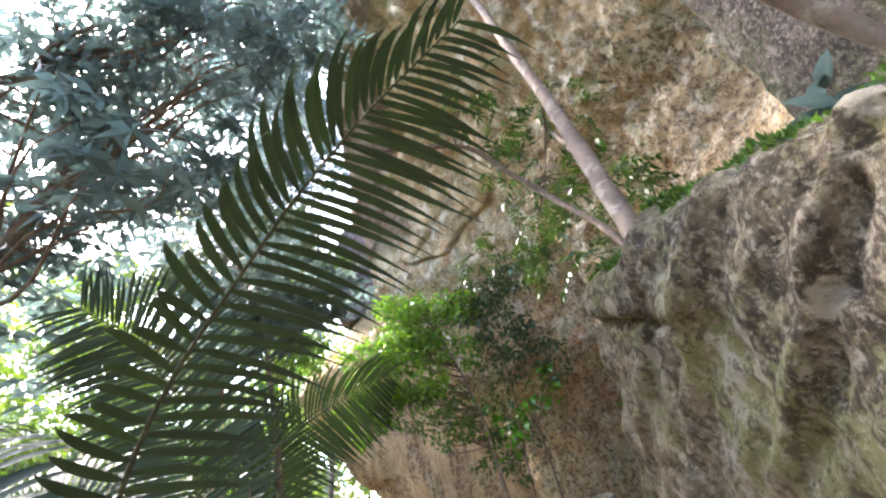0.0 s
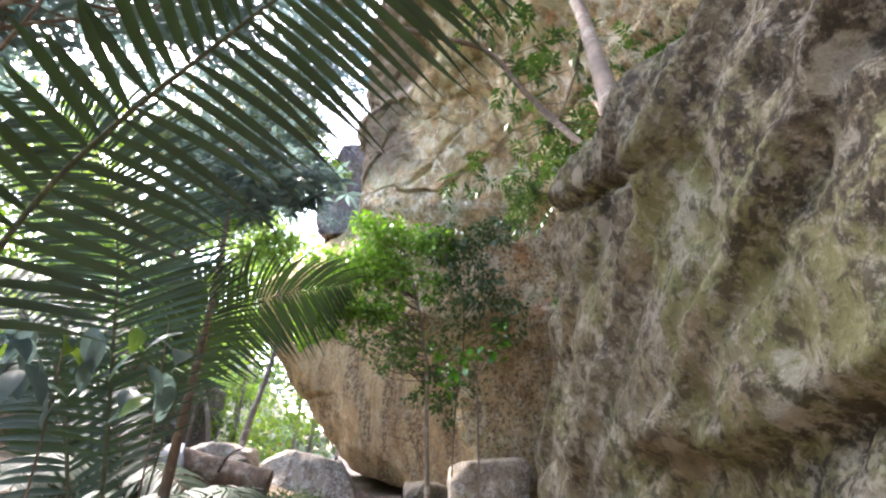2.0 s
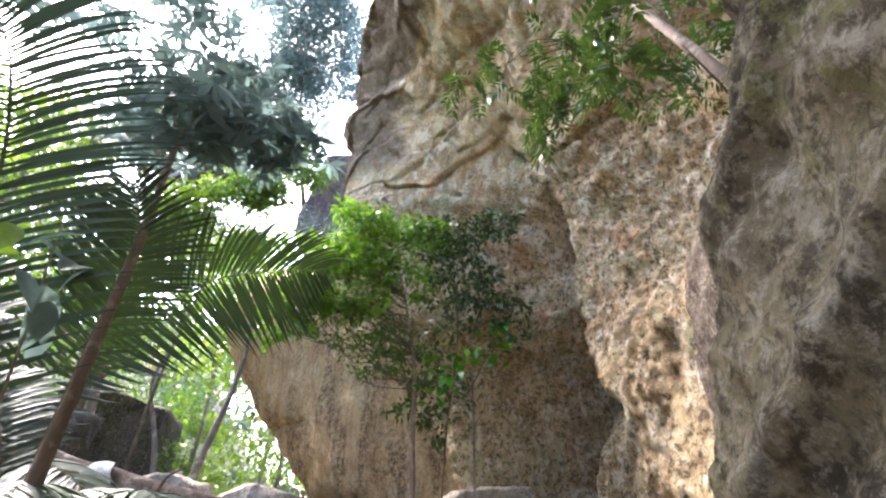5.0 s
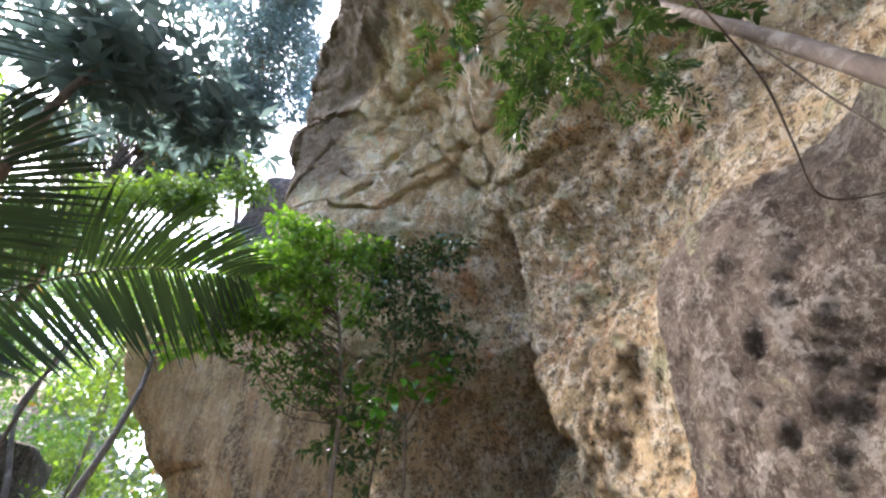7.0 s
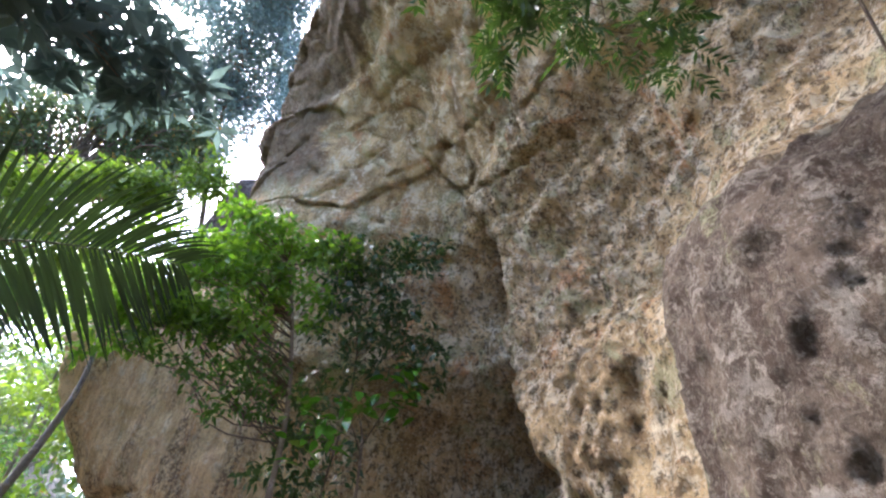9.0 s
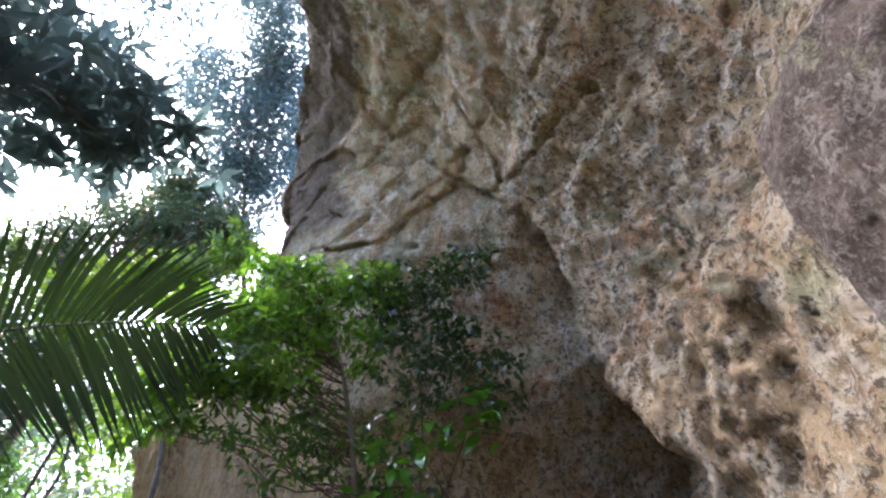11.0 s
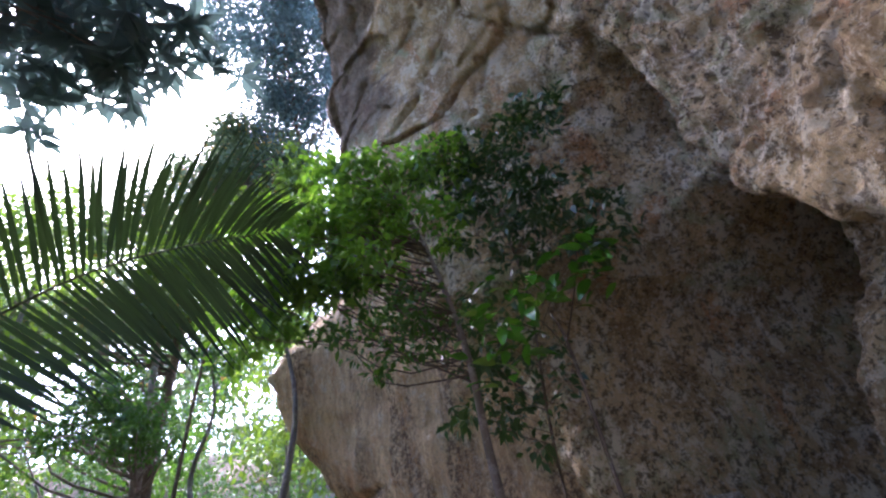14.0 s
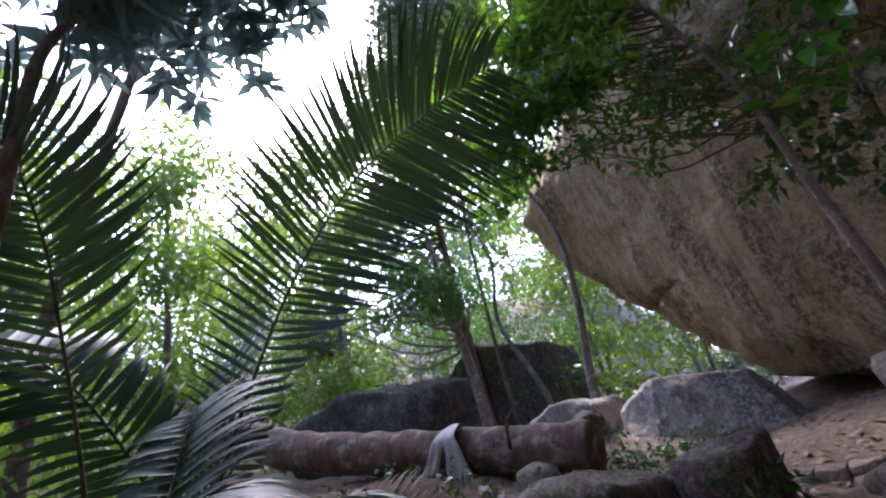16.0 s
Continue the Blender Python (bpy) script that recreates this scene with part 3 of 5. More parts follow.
rock_thing("boulder", "low dark boulder on the floor of the hollow", [
    (0.9, 11.3, -0.2), (0.95, 11.3, 0.55), (1.4, 11.2, 0.75), (1.9, 11.5, 0.6), (2.0, 11.3, -0.2), (1.2, 10.9, -0.3), (1.0, 12.2, 0.7), (1.9, 12.4, 0.7), (2.0, 12.4, -0.2)],
    DARKROCK, cell=0.07, amp=0.05, scale=1.4, soft=3, seed=6)
rock_thing("boulder", "flat-topped dark stone block with a pale edge", [
    (-0.45, 9.9, -0.3), (0.05, 9.8, -0.3), (-0.42, 9.9, 0.40), (0.10, 9.85, 0.36), (-0.38, 10.6, 0.44), (0.15, 10.5, 0.42), (-0.4, 10.6, -0.3), (0.2, 10.5, -0.3), (-0.2, 9.78, 0.2)],
    DARKROCK, cell=0.05, amp=0.025, scale=2.2, soft=2, seed=7)
rock_thing("boulder", "tall dark block of rock behind the fallen log", [
    (-8.1, 17.6, 0.2), (-4.75, 17.3, 0.2), (-8.7, 17.7, 3.0), (-7.0, 17.4, 3.9), (-4.75, 17.3, 3.25), (-4.95, 17.1, 1.5), (-5.0, 20, 3.3), (-8.5, 20.3, 3.4), (-5.0, 20, 0.2), (-8.5, 20.3, 0.2)],
    DARKROCK, cell=0.09, amp=0.05, scale=1.1, soft=1, seed=8)
rock_thing("boulder", "mossy dark boulder under hanging plants", [
    (-8.9, 12.6, 0.6), (-4.6, 12.4, 0.3), (-8.8, 12.6, 2.5), (-6.8, 12.4, 2.8), (-4.8, 12.5, 2.2), (-4.7, 14.2, 2.5), (-8.8, 14.4, 2.9), (-5.2, 14.2, 0.3), (-8.4, 14.4, 0.3)],
    DARKROCK, cell=0.1, amp=0.08, scale=1.0, soft=3, seed=9)
rock_thing("boulder", "pale weathered rock half hidden behind palms", [
    (-4.6, 8.6, 0.2), (-3.0, 8.2, 0.0), (-4.5, 8.6, 1.0), (-3.6, 8.3, 1.15), (-3.0, 8.4, 0.7), (-3.1, 9.4, 0.7), (-4.6, 9.6, 1.1), (-4.6, 9.6, 0.1), (-3.1, 9.4, 0.0)],
    GREYROCK, cell=0.08, amp=0.06, scale=1.5, soft=3, seed=10)
rock_thing("boulder", "pale grey boulder lying in the gap beside the slab", [
    (-4.6, 15.0, 0.2), (-4.4, 14.9, 1.3), (-3.6, 14.7, 1.55), (-2.9, 14.8, 1.25), (-2.6, 14.8, 0.2), (-3.6, 14.4, 0.1), (-4.4, 16.0, 1.4), (-2.8, 16.0, 1.3), (-2.7, 16.0, 0.1), (-4.6, 16.0, 0.1)],
    GREYROCK, cell=0.08, amp=0.06, scale=1.2, soft=3, seed=34)
for k, (x, y, r) in enumerate([(-1.6, 10.4, 0.22), (-1.0, 10.9, 0.3), (-0.75, 10.15, 0.18), (0.75, 10.5, 0.2), (-2.3, 11.2, 0.3), (-3.0, 14.5, 0.4), (-2.2, 16.0, 0.5), (0.5, 9.6, 0.16), (2.8, 9.9, 0.3), (3.4, 9.2, 0.35), (1.4, 9.7, 0.16)]):
    rng = random.Random(40 + k)
    z = ground_z(x, y) - 0.06
    rock_thing("stone", "small earth-stained stone lying on the forest floor", [
        (x + r * math.cos(a) * rng.uniform(0.7, 1.2), y + r * math.sin(a) * rng.uniform(0.7, 1.2), z + h * r * rng.uniform(0.8, 1.2)) for a in (0.2, 1.3, 2.3, 3.4, 4.4, 5.5) for h in (0.0, 0.9)] + [(x, y, z + 1.25 * r)],
        DARKROCK if k % 2 else GREYROCK, "stone", cell=0.06, amp=0.02, scale=2.5, soft=2, seed=20 + k)

# rough stone steps that climb to the hollow
def build_steps():
    st = thing("stone_steps", "worn reddish stone steps laid of rough blocks", "steps", at=(0.2, 10.6, -0.3))
    rng = random.Random(5)
    for row in range(4):
        x = -0.25
        while x < 0.75:
            w = rng.uniform(0.16, 0.34)
            y0, z0 = 10.3 + row * 0.24, -0.33 + row * 0.08
            pts = [(x + dx * (w - 0.02) + rng.uniform(-0.012, 0.012), y0 + dy * 0.34 + rng.uniform(-0.02, 0.02), z0 + dz * 0.085 - 0.06 * (1 - dz) + rng.uniform(-0.012, 0.012)) for dx in (0, 1) for dy in (0, 1) for dz in (0, 1)]
            part("stone", hull_rock("stone", pts, BRICK, cell=0.06, amp=0.012, scale=5, soft=0, seed=row * 9 + x), st)
            x += w


build_steps()


# ---- palms ----
def leaflet_mesh(name, material, seed):
    """One pleated leaflet, 1 m long along +y, hanging at its tip."""
    rng = random.Random(seed)
    verts, faces = [], []
    n = 9
    for i in range(n):
        f = i / (n - 1)
        w = 0.075 * (0.35 + 0.65 * smooth(0, 0.18, f)) * (1 - smooth(0.45, 1.0, f) * 0.93)
        y = f - 0.12 * f ** 3
        z = -0.30 * f ** 2.4
        x = 0.03 * math.sin(f * 3 + seed)
        for sx, dz in ((-1, 0.012), (0, 0), (1, 0.012)):
            verts.append((x + sx * w * 0.5, y, z + dz * (1 - f)))
    for i in range(n - 1):
        for k in (0, 1):
            a = i * 3 + k
            faces.append((a, a + 1, a + 4, a + 3))
    return raw_mesh(name, verts, faces, material)


LEAFLETS = [leaflet_mesh("leaflet", PALM_LEAF, k) for k in range(3)]
DEAD_LEAFLETS = [leaflet_mesh("leaflet", DEAD_LEAF, 7)]


def frond(parent, rachis, length, pairs, normal, seed, width=1.0, start=0.18, lift=0.15, forward=0.45, meshes=None, r0=0.022, roll_jitter=8, droop=0.0):
    """A feathered palm leaf: midrib along the rachis points, leaflets in two rows; normal: the side that the blade's upper face looks to."""
    rng = random.Random(seed)
    meshes = meshes or LEAFLETS
    rib = part("frond", tube("frond", rachis, r0, 0.004, BARK_BROWN if meshes is DEAD_LEAFLETS else PALM_RIB, n=40, sides=6), parent)
    pts = spline(rachis, 200)
    nrm = Vector(normal).normalized()
    for i in range(pairs):
        f = start + (1 - start) * (i + 0.5) / pairs
        j = min(int(f * 199), 197)
        p, d = pts[j], (pts[j + 2] - pts[j]).normalized()
        up = (nrm - d * nrm.dot(d)).normalized()
        side = d.cross(up)
        size = length * (0.45 + 0.55 * math.sin(min(1.0, (f - start) / (1 - start) * 1.25 + 0.22) * math.pi * 0.5)) * (1 - 0.55 * smooth(0.72, 1.0, f))
        for s in (-1, 1):
            way = (side * s + d * (forward + 0.5 * smooth(0.6, 1.0, f)) + up * (lift + rng.uniform(-0.06, 0.06)) + Vector((0, 0, -droop))).normalized()
            n2 = (up + side * s * 0.12 * rng.uniform(-1, 1)).normalized()
            xa = way.cross(n2).normalized()
            za = xa.cross(way)
            L = size * rng.uniform(0.88, 1.08)
            m = Matrix((xa, way, za)).transposed().to_4x4()
            m = Matrix.Translation(p) @ m @ Matrix.Rotation(radians(rng.uniform(-roll_jitter, roll_jitter)), 4, "Y") @ Matrix.Diagonal((L ** 0.5 * width * 1.0, L, L, 1))
            ob = new("leaflet", meshes[rng.randrange(len(meshes))])
            ob.parent = rib
            ob.matrix_basis = m
    return rib


PALM_RIB = bark_material("palm_rib", (0.07, 0.075, 0.03), (0.045, 0.045, 0.025), (0.12, 0.11, 0.05), 2)

palm = thing("palm", "feather palm with long arching green fronds", "palm", "forest palms", at=(-3.6, 8.2, 0.4))
frond(palm, [(-3.75, 8.1, 0.4), (-3.52, 8.17, 1.08), (-2.85, 8.59, 2.58), (-1.94, 8.9, 3.49), (-1.09, 9.25, 3.92), (-0.42, 9.6, 4.18)], 1.4, 74, (0.3, 0.65, 0.75), 1, start=0.16, lift=0.0, droop=0.25, width=0.6)
frond(palm, [(-3.5, 8.3, 0.4), (-3.0, 7.9, 0.9), (-2.5, 7.6, 1.0), (-1.9, 7.3, 0.75), (-1.5, 7.1, 0.4)], 0.7, 34, (0.1, -0.4, 0.9), 12, droop=0.3, r0=0.014)
frond(palm, [(-3.6, 8.0, 0.4), (-3.3, 7.3, 1.0), (-3.2, 6.7, 1.1), (-3.1, 6.1, 0.8)], 0.75, 34, (0.1, -0.4, 0.9), 13, droop=0.3, r0=0.014)
frond(palm, [(-3.7, 8.2, 0.4), (-4.2, 8.6, 1.6), (-5.0, 9.3, 2.8), (-6.0, 10.0, 3.3)], 1.0, 34, (-0.2, -0.6, 0.8), 2)
frond(palm, [(-3.65, 8.0, 0.4), (-3.7, 7.6, 1.5), (-4.1, 7.0, 2.5), (-4.8, 6.3, 2.9)], 1.0, 34, (0.1, -0.5, 0.9), 3)

palm = thing("palm", "feather palm with an upright frond beside the path", "palm", "forest palms", at=(-1.95, 5.45, -0.3))
frond(palm, [(-1.95, 5.45, -0.3), (-2.03, 5.5, 0.76), (-2.25, 5.42, 2.12), (-2.42, 5.33, 3.05), (-2.75, 5.2, 3.9), (-3.3, 4.9, 4.4)], 1.4, 62, (-0.15, -0.95, 0.25), 4, width=0.58, start=0.25, lift=0.08, forward=0.25)
frond(palm, [(-2.0, 5.5, -0.3), (-2.5, 5.9, 0.8), (-3.2, 6.3, 2.0), (-4.3, 6.7, 2.9), (-5.4, 6.9, 3.1)], 1.1, 44, (-0.1, -0.7, 0.7), 5)
frond(palm, [(-1.9, 5.5, -0.3), (-1.75, 6.1, 0.3), (-1.5, 6.9, 0.7), (-1.2, 7.7, 0.75)], 0.6, 30, (0.0, -0.3, 0.95), 6, r0=0.012)
frond(palm, [(-2.0, 5.4, -0.3), (-2.6, 5.6, 0.3), (-3.2, 6.0, 0.6), (-3.9, 6.4, 0.6)], 0.7, 30, (0.0, -0.4, 0.9), 7, r0=0.012)

palm = thing("palm", "feather palm with a broad frond arching overhead", "palm", "forest palms", at=(-1.9, 3.0, -0.6))
frond(palm, [(-1.9, 3.0, -0.6), (-1.85, 2.95, 0.9), (-1.5, 2.8, 2.2), (-0.7, 2.5, 3.1), (0.0, 2.2, 3.62), (0.7, 1.8, 3.88)], 1.1, 46, (-0.15, 0.1, 1.0), 8, start=0.3, lift=-0.1, forward=0.4, droop=0.2, width=0.75)
frond(palm, [(-1.95, 3.0, -0.6), (-2.4, 3.1, 0.9), (-3.0, 3.5, 2.3), (-3.9, 4.2, 3.1), (-5.0, 5.0, 3.3)], 1.1, 42, (0.0, -0.4, 0.9), 9, droop=0.2)

palm = thing("palm", "young feather palm with yellow-green backlit fronds", "palm", "forest palms", at=(-2.3, 6.95, 0.0))
frond(palm, [(-2.25, 6.95, 0.0), (-2.13, 6.82, 1.08), (-1.98, 6.63, 1.93), (-1.85, 6.5, 2.34), (-1.75, 6.3, 2.75), (-1.8, 6.0, 3.1)], 0.85, 40, (-0.5, 0.6, 0.5), 10, start=0.3, r0=0.014, width=0.6)
frond(palm, [(-2.35, 7.0, 0.0), (-2.7, 7.4, 0.9), (-3.3, 7.9, 1.7), (-4.1, 8.4, 2.0)], 0.9, 34, (0.3, -0.6, 0.7), 11, r0=0.014)

palm = thing("palm", "low young palm with drooping grey-green fronds", "palm", "forest palms", at=(-2.0, 7.3, -0.2))
for k in range(7):
    a = radians(20 + 52 * k)
    r = 0.85 + 0.15 * (k % 3)
    frond(palm, [(-2.0, 7.3, -0.2), (-2.0 + 0.35 * r * math.cos(a), 7.3 + 0.35 * r * math.sin(a), 0.45), (-2.0 + 0.85 * r * math.cos(a), 7.3 + 0.85 * r * math.sin(a), 0.75), (-2.0 + 1.35 * r * math.cos(a), 7.3 + 1.35 * r * math.sin(a), 0.6)], 0.55, 24, (0, 0, 1), 130 + k, r0=0.01, droop=0.25)

# ---- trees and bushes ----
def leafy(parent, name, centres, radii, per, length, width, material, seed, label="", squash=0.7, shell=0.5, **kw):
    P, D = clumps(centres, radii, per, seed, squash, shell)
    return tagged(part(name, leaves_mesh(name, P, D, length, width, material, seed, **kw), parent, label), kind="stuff")


def limbs_to(parent, stem, centres, r, material, seed, every=1, name="branch"):
    """Limbs from the nearest fit places on the stem to the leaf clumps."""
    rng = random.Random(seed)
    pts = spline(stem, 60)
    for c in list(centres)[::every]:
        c = Vector(c)
        s = min(pts, key=lambda p: (p - c).length + 1.2 * max(0, p.z + 0.35 * math.hypot(p.x - c.x, p.y - c.y) - c.z))
        m1 = s.lerp(c, 0.35) + Vector((rng.uniform(-0.1, 0.1), rng.uniform(-0.1, 0.1), rng.uniform(-0.12, 0.12))) * (c - s).length
        m2 = s.lerp(c, 0.7) + Vector((rng.uniform(-0.12, 0.12), rng.uniform(-0.12, 0.12), rng.uniform(0.0, 0.15))) * (c - s).length
        part(name, tube(name, [s, m1, m2, c], r, r * 0.25, material, n=9, sides=5), parent)


# the bright bush under the cliff
bush = thing("bush_tree", "slender tree with a bright green leafy crown under the cliff", "tree", at=(1.35, 10.45, -0.1))
BUSH_STEM = [(1.36, 10.45, -0.2), (1.33, 10.5, 0.8), (1.29, 10.5, 1.9), (1.25, 10.5, 3.0), (1.0, 10.6, 4.4), (0.7, 10.7, 5.4)]
part("trunk", tube("trunk", BUSH_STEM, 0.055, 0.02, BARK_PALE, n=40, sides=8, wobble=0.15, seed=2), bush)
bc, br = [], []
rng = random.Random(11)
for c, s_, n in (((0.35, 10.6, 5.7), (1.0, 0.5, 0.55), 56), ((-0.35, 10.4, 4.85), (1.1, 0.55, 0.6), 74), ((-0.85, 10.4, 4.05), (0.75, 0.45, 0.4), 40), ((0.7, 10.4, 4.7), (0.9, 0.45, 0.65), 46), ((1.3, 10.5, 5.6), (0.7, 0.4, 0.4), 20), ((0.1, 10.2, 3.9), (0.8, 0.4, 0.4), 34), ((-0.95, 10.3, 3.5), (0.5, 0.4, 0.4), 20)):
    a_, b_ = crown_points(c, s_, n, 0.07, 0.24, rng.randrange(999))
    bc += a_
    br += b_
limbs_to(bush, BUSH_STEM, bc, 0.012, BARK_BROWN, 3, 4)
leafy(bush, "crown", bc, br, 400, 0.15, 0.072, LEAF_BRIGHT, 12, flat=0.55, shell=0.15)
tw, twr = crown_points((0.35, 10.3, 3.3), (1.05, 0.4, 0.7), 40, 0.10, 0.24, 13)
leafy(bush, "lower_leaves", tw, twr, 420, 0.11, 0.05, LEAF_GREEN, 14, shell=0.1)
limbs_to(bush, BUSH_STEM, tw, 0.008, BARK_BROWN, 4, 3, "twig")

# the dark climber that covers the soil bank beside it
climber = thing("climbing_shrub", "dark tangled climber hanging over the soil bank", "shrub", at=(2.3, 11.2, 0.6))
cc, cr = [], []
for c, s_, n in (((1.9, 10.6, 5.6), (0.9, 0.4, 0.6), 40), ((2.2, 10.5, 4.5), (0.85, 0.4, 0.9), 46), ((1.6, 10.9, 2.7), (0.8, 0.3, 1.0), 30), ((2.7, 10.2, 5.9), (0.5, 0.3, 0.4), 14), ((2.9, 10.2, 3.9), (0.35, 0.3, 0.7), 12)):
    a_, b_ = crown_points(c, s_, n, 0.10, 0.26, rng.randrange(999))
    cc += a_
    cr += b_
leafy(climber, "leaves", cc, cr, 300, 0.14, 0.068, LEAF_DARK, 15, shell=0.1)
CLIMB_STEM = [(1.9, 11.3, 0.2), (1.95, 11.1, 2.0), (2.1, 10.9, 3.6), (2.0, 10.8, 5.0), (1.9, 10.7, 5.8)]
part("vine", tube("vine", CLIMB_STEM, 0.02, 0.01, BARK_BROWN, n=30, sides=6, wobble=0.4), climber)
limbs_to(climber, CLIMB_STEM, cc, 0.006, BARK_BROWN, 5, 3, "twig")

# the glossy shrub on its thin pole of a stem
gloss = thing("glossy_shrub", "thin-stemmed shrub with broad shiny dark leaves", "shrub", at=(2.28, 10.45, 0.5))
part("trunk", tube("trunk", [(2.28, 10.3, 0.2), (2.3, 10.45, 1.2), (2.29, 10.5, 2.65), (2.2, 10.4, 3.0)], 0.026, 0.014, BARK_PALE, n=24, sides=7), gloss)


def broad_leaf_mesh(name, material):
    """A broad pointed leaf with a sunken midrib, 1 long along +y."""
    verts, faces = [], []
    n = 8
    for i in range(n):
        f = i / (n - 1)
        w = 0.24 * math.sin(math.pi * min(1, f * 0.98 + 0.02) ** 0.8) ** 0.85
        z = 0.10 * f - 0.32 * f * f
        for sx, dz in ((-1, 0.05), (-0.5, 0.035), (0, 0), (0.5, 0.035), (1, 0.05)):
            verts.append((sx * w, f, z + dz * (w / 0.24)))
    for i in range(n - 1):
        for k in range(4):
            a = i * 5 + k
            faces.append((a, a + 1, a + 6, a + 5))
    return raw_mesh(name, verts, faces, material)


BROAD = broad_leaf_mesh("leaf", LEAF_GLOSS)
BROAD_LIGHT = broad_leaf_mesh("leaf", LEAF_LIGHT)
BROAD_DARK = broad_leaf_mesh("leaf", LEAF_CANOPY_VEILED)


def put_leaf(parent, mesh, p, way, size, rng, name="leaf"):
    way = Vector(way).normalized()
    up = Vector((rng.uniform(-0.5, 0.5), rng.uniform(-0.5, 0.5), 1))
    xa = way.cross(up).normalized()
    ob = new(name, mesh)
    ob.parent = parent
    ob.matrix_parent_inverse = Matrix.Translation(parent.matrix_basis.translation).inverted() if parent.type == "EMPTY" else Matrix()
    ob.matrix_basis = Matrix.Translation(p) @ Matrix((xa, way, xa.cross(way))).transposed().to_4x4() @ Matrix.Diagonal((size, size, size, 1))
    return ob


rng = random.Random(21)
for k in range(110):
    if k < 60:
        c = Vector((1.66 + rng.gauss(0, 0.2), 10.0 + rng.gauss(0, 0.15), 2.7 + rng.gauss(0, 0.26)))
    elif k < 95:
        f = rng.random()
        c = Vector((1.8 + 0.95 * f + rng.gauss(0, 0.07), 10.0 + rng.gauss(0, 0.1), 2.95 + 0.35 * f + rng.gauss(0, 0.1)))
    else:
        c = Vector((2.75 + rng.gauss(0, 0.12), 10.1, 3.2 + rng.uniform(-0.2, 0.9)))
    put_leaf(gloss, BROAD_LIGHT if rng.random() < 0.14 else BROAD, c, (rng.gauss(-0.1, 0.7), rng.gauss(-0.5, 0.5), rng.uniform(-0.9, 0.3)), rng.uniform(0.15, 0.3), rng)
part("branch", tube("branch", [(2.28, 10.47, 2.6), (2.0, 10.2, 2.9), (1.6, 10.05, 2.9)], 0.012, 0.004, BARK_BROWN, n=8, sides=5), gloss)
part("branch", tube("branch", [(2.28, 10.47, 2.7), (2.5, 10.2, 3.2), (2.7, 10.05, 3.8)], 0.012, 0.004, BARK_BROWN, n=8, sides=5), gloss)

vine = thing("broadleaf_vine", "dark broad-leaved vine hanging between the palm fronds", "vine", at=(-2.3, 5.2, 2.2))
rng = random.Random(77)
for c in ((-2.45, 5.0, 2.0), (-1.75, 5.3, 1.95), (-2.9, 5.1, 2.0)):
    part("stem", tube("stem", [(c[0], c[1] + 0.15, -0.6), (c[0] + 0.05, c[1] + 0.1, 0.9), (c[0], c[1], c[2] + 0.3)], 0.014, 0.006, BARK_BROWN, n=16, sides=5, wobble=0.3), vine)
    for k in range(15):
        p = Vector(c) + Vector((rng.gauss(0, 0.16), rng.gauss(0, 0.1), rng.gauss(0, 0.2)))
        put_leaf(vine, BROAD_DARK if rng.random() < 0.8 else BROAD_LIGHT, p, (rng.gauss(0, 0.6), rng.gauss(-0.2, 0.4), rng.uniform(-1.0, -0.1)), rng.uniform(0.22, 0.4), rng)

# the tree that grows out of the boulder's top
def pinnate(seats, length, leaflets, leaf_l, leaf_w, seed):
    """Feathered leaves: seats and ways of all their leaflets."""
    rng = np.random.default_rng(seed)
    P, D = [], []
    for p, w in seats:
        w = np.array(w, float)
        w /= np.linalg.norm(w)
        side = np.cross(w, np.array([0, 0, 1.0]) + rng.normal(0, 0.35, 3))
        side /= np.linalg.norm(side) + 1e-9
        L = length * rng.uniform(0.7, 1.25)
        for i in range(leaflets):
            f = (i + 1) / leaflets
            q = np.array(p) + w * L * f + np.array([0, 0, -0.25]) * L * f * f
            for sgn in (-1, 1):
                P.append(q)
                D.append(side * sgn + w * (0.45 + 0.5 * f) + np.array([0, 0, -0.25]) + rng.normal(0, 0.12, 3))
        P.append(np.array(p) + w * L + np.array([0, 0, -0.25]) * L)
        D.append(w + np.array([0, 0, -0.4]))
    return np.array(P), np.array(D)


def feathered(parent, name, centres, radii, per, length, leaflets, leaf_l, leaf_w, material, seed, **kw):
    P, D = clumps(centres, radii, per, seed, 0.8, 0.1)
    P, D = pinnate(list(zip(P, D)), length, leaflets, leaf_l, leaf_w, seed)
    return tagged(part(name, leaves_mesh(name, P, D, leaf_l, leaf_w, material, seed, flat=0.75, **kw), parent), kind="stuff")


btree = thing("boulder_tree", "pale-barked leaning tree rooted on top of the boulder", "tree", at=(1.6, 2.6, 2.2))
TRUNK = [(1.46, 2.32, 1.65), (1.55, 2.55, 1.92), (1.65, 2.72, 2.25), (1.72, 2.93, 2.78), (1.8, 3.17, 3.38), (1.9, 3.45, 4.13), (2.05, 3.9, 5.25), (2.12, 4.3, 6.4), (2.25, 4.9, 8.2), (2.3, 5.6, 10.2)]
part("trunk", tube("trunk", TRUNK, 0.10, 0.055, BARK_PALE, n=50, sides=14, wobble=0.2, flare=0.1, seed=5), btree)
LIMB = [(1.66, 2.76, 2.35), (1.76, 3.36, 3.16), (1.65, 3.8, 3.8), (1.38, 4.0, 4.36), (1.05, 4.0, 4.78), (0.46, 4.0, 4.89), (0.0, 4.2, 5.2), (-0.6, 4.6, 5.9)]
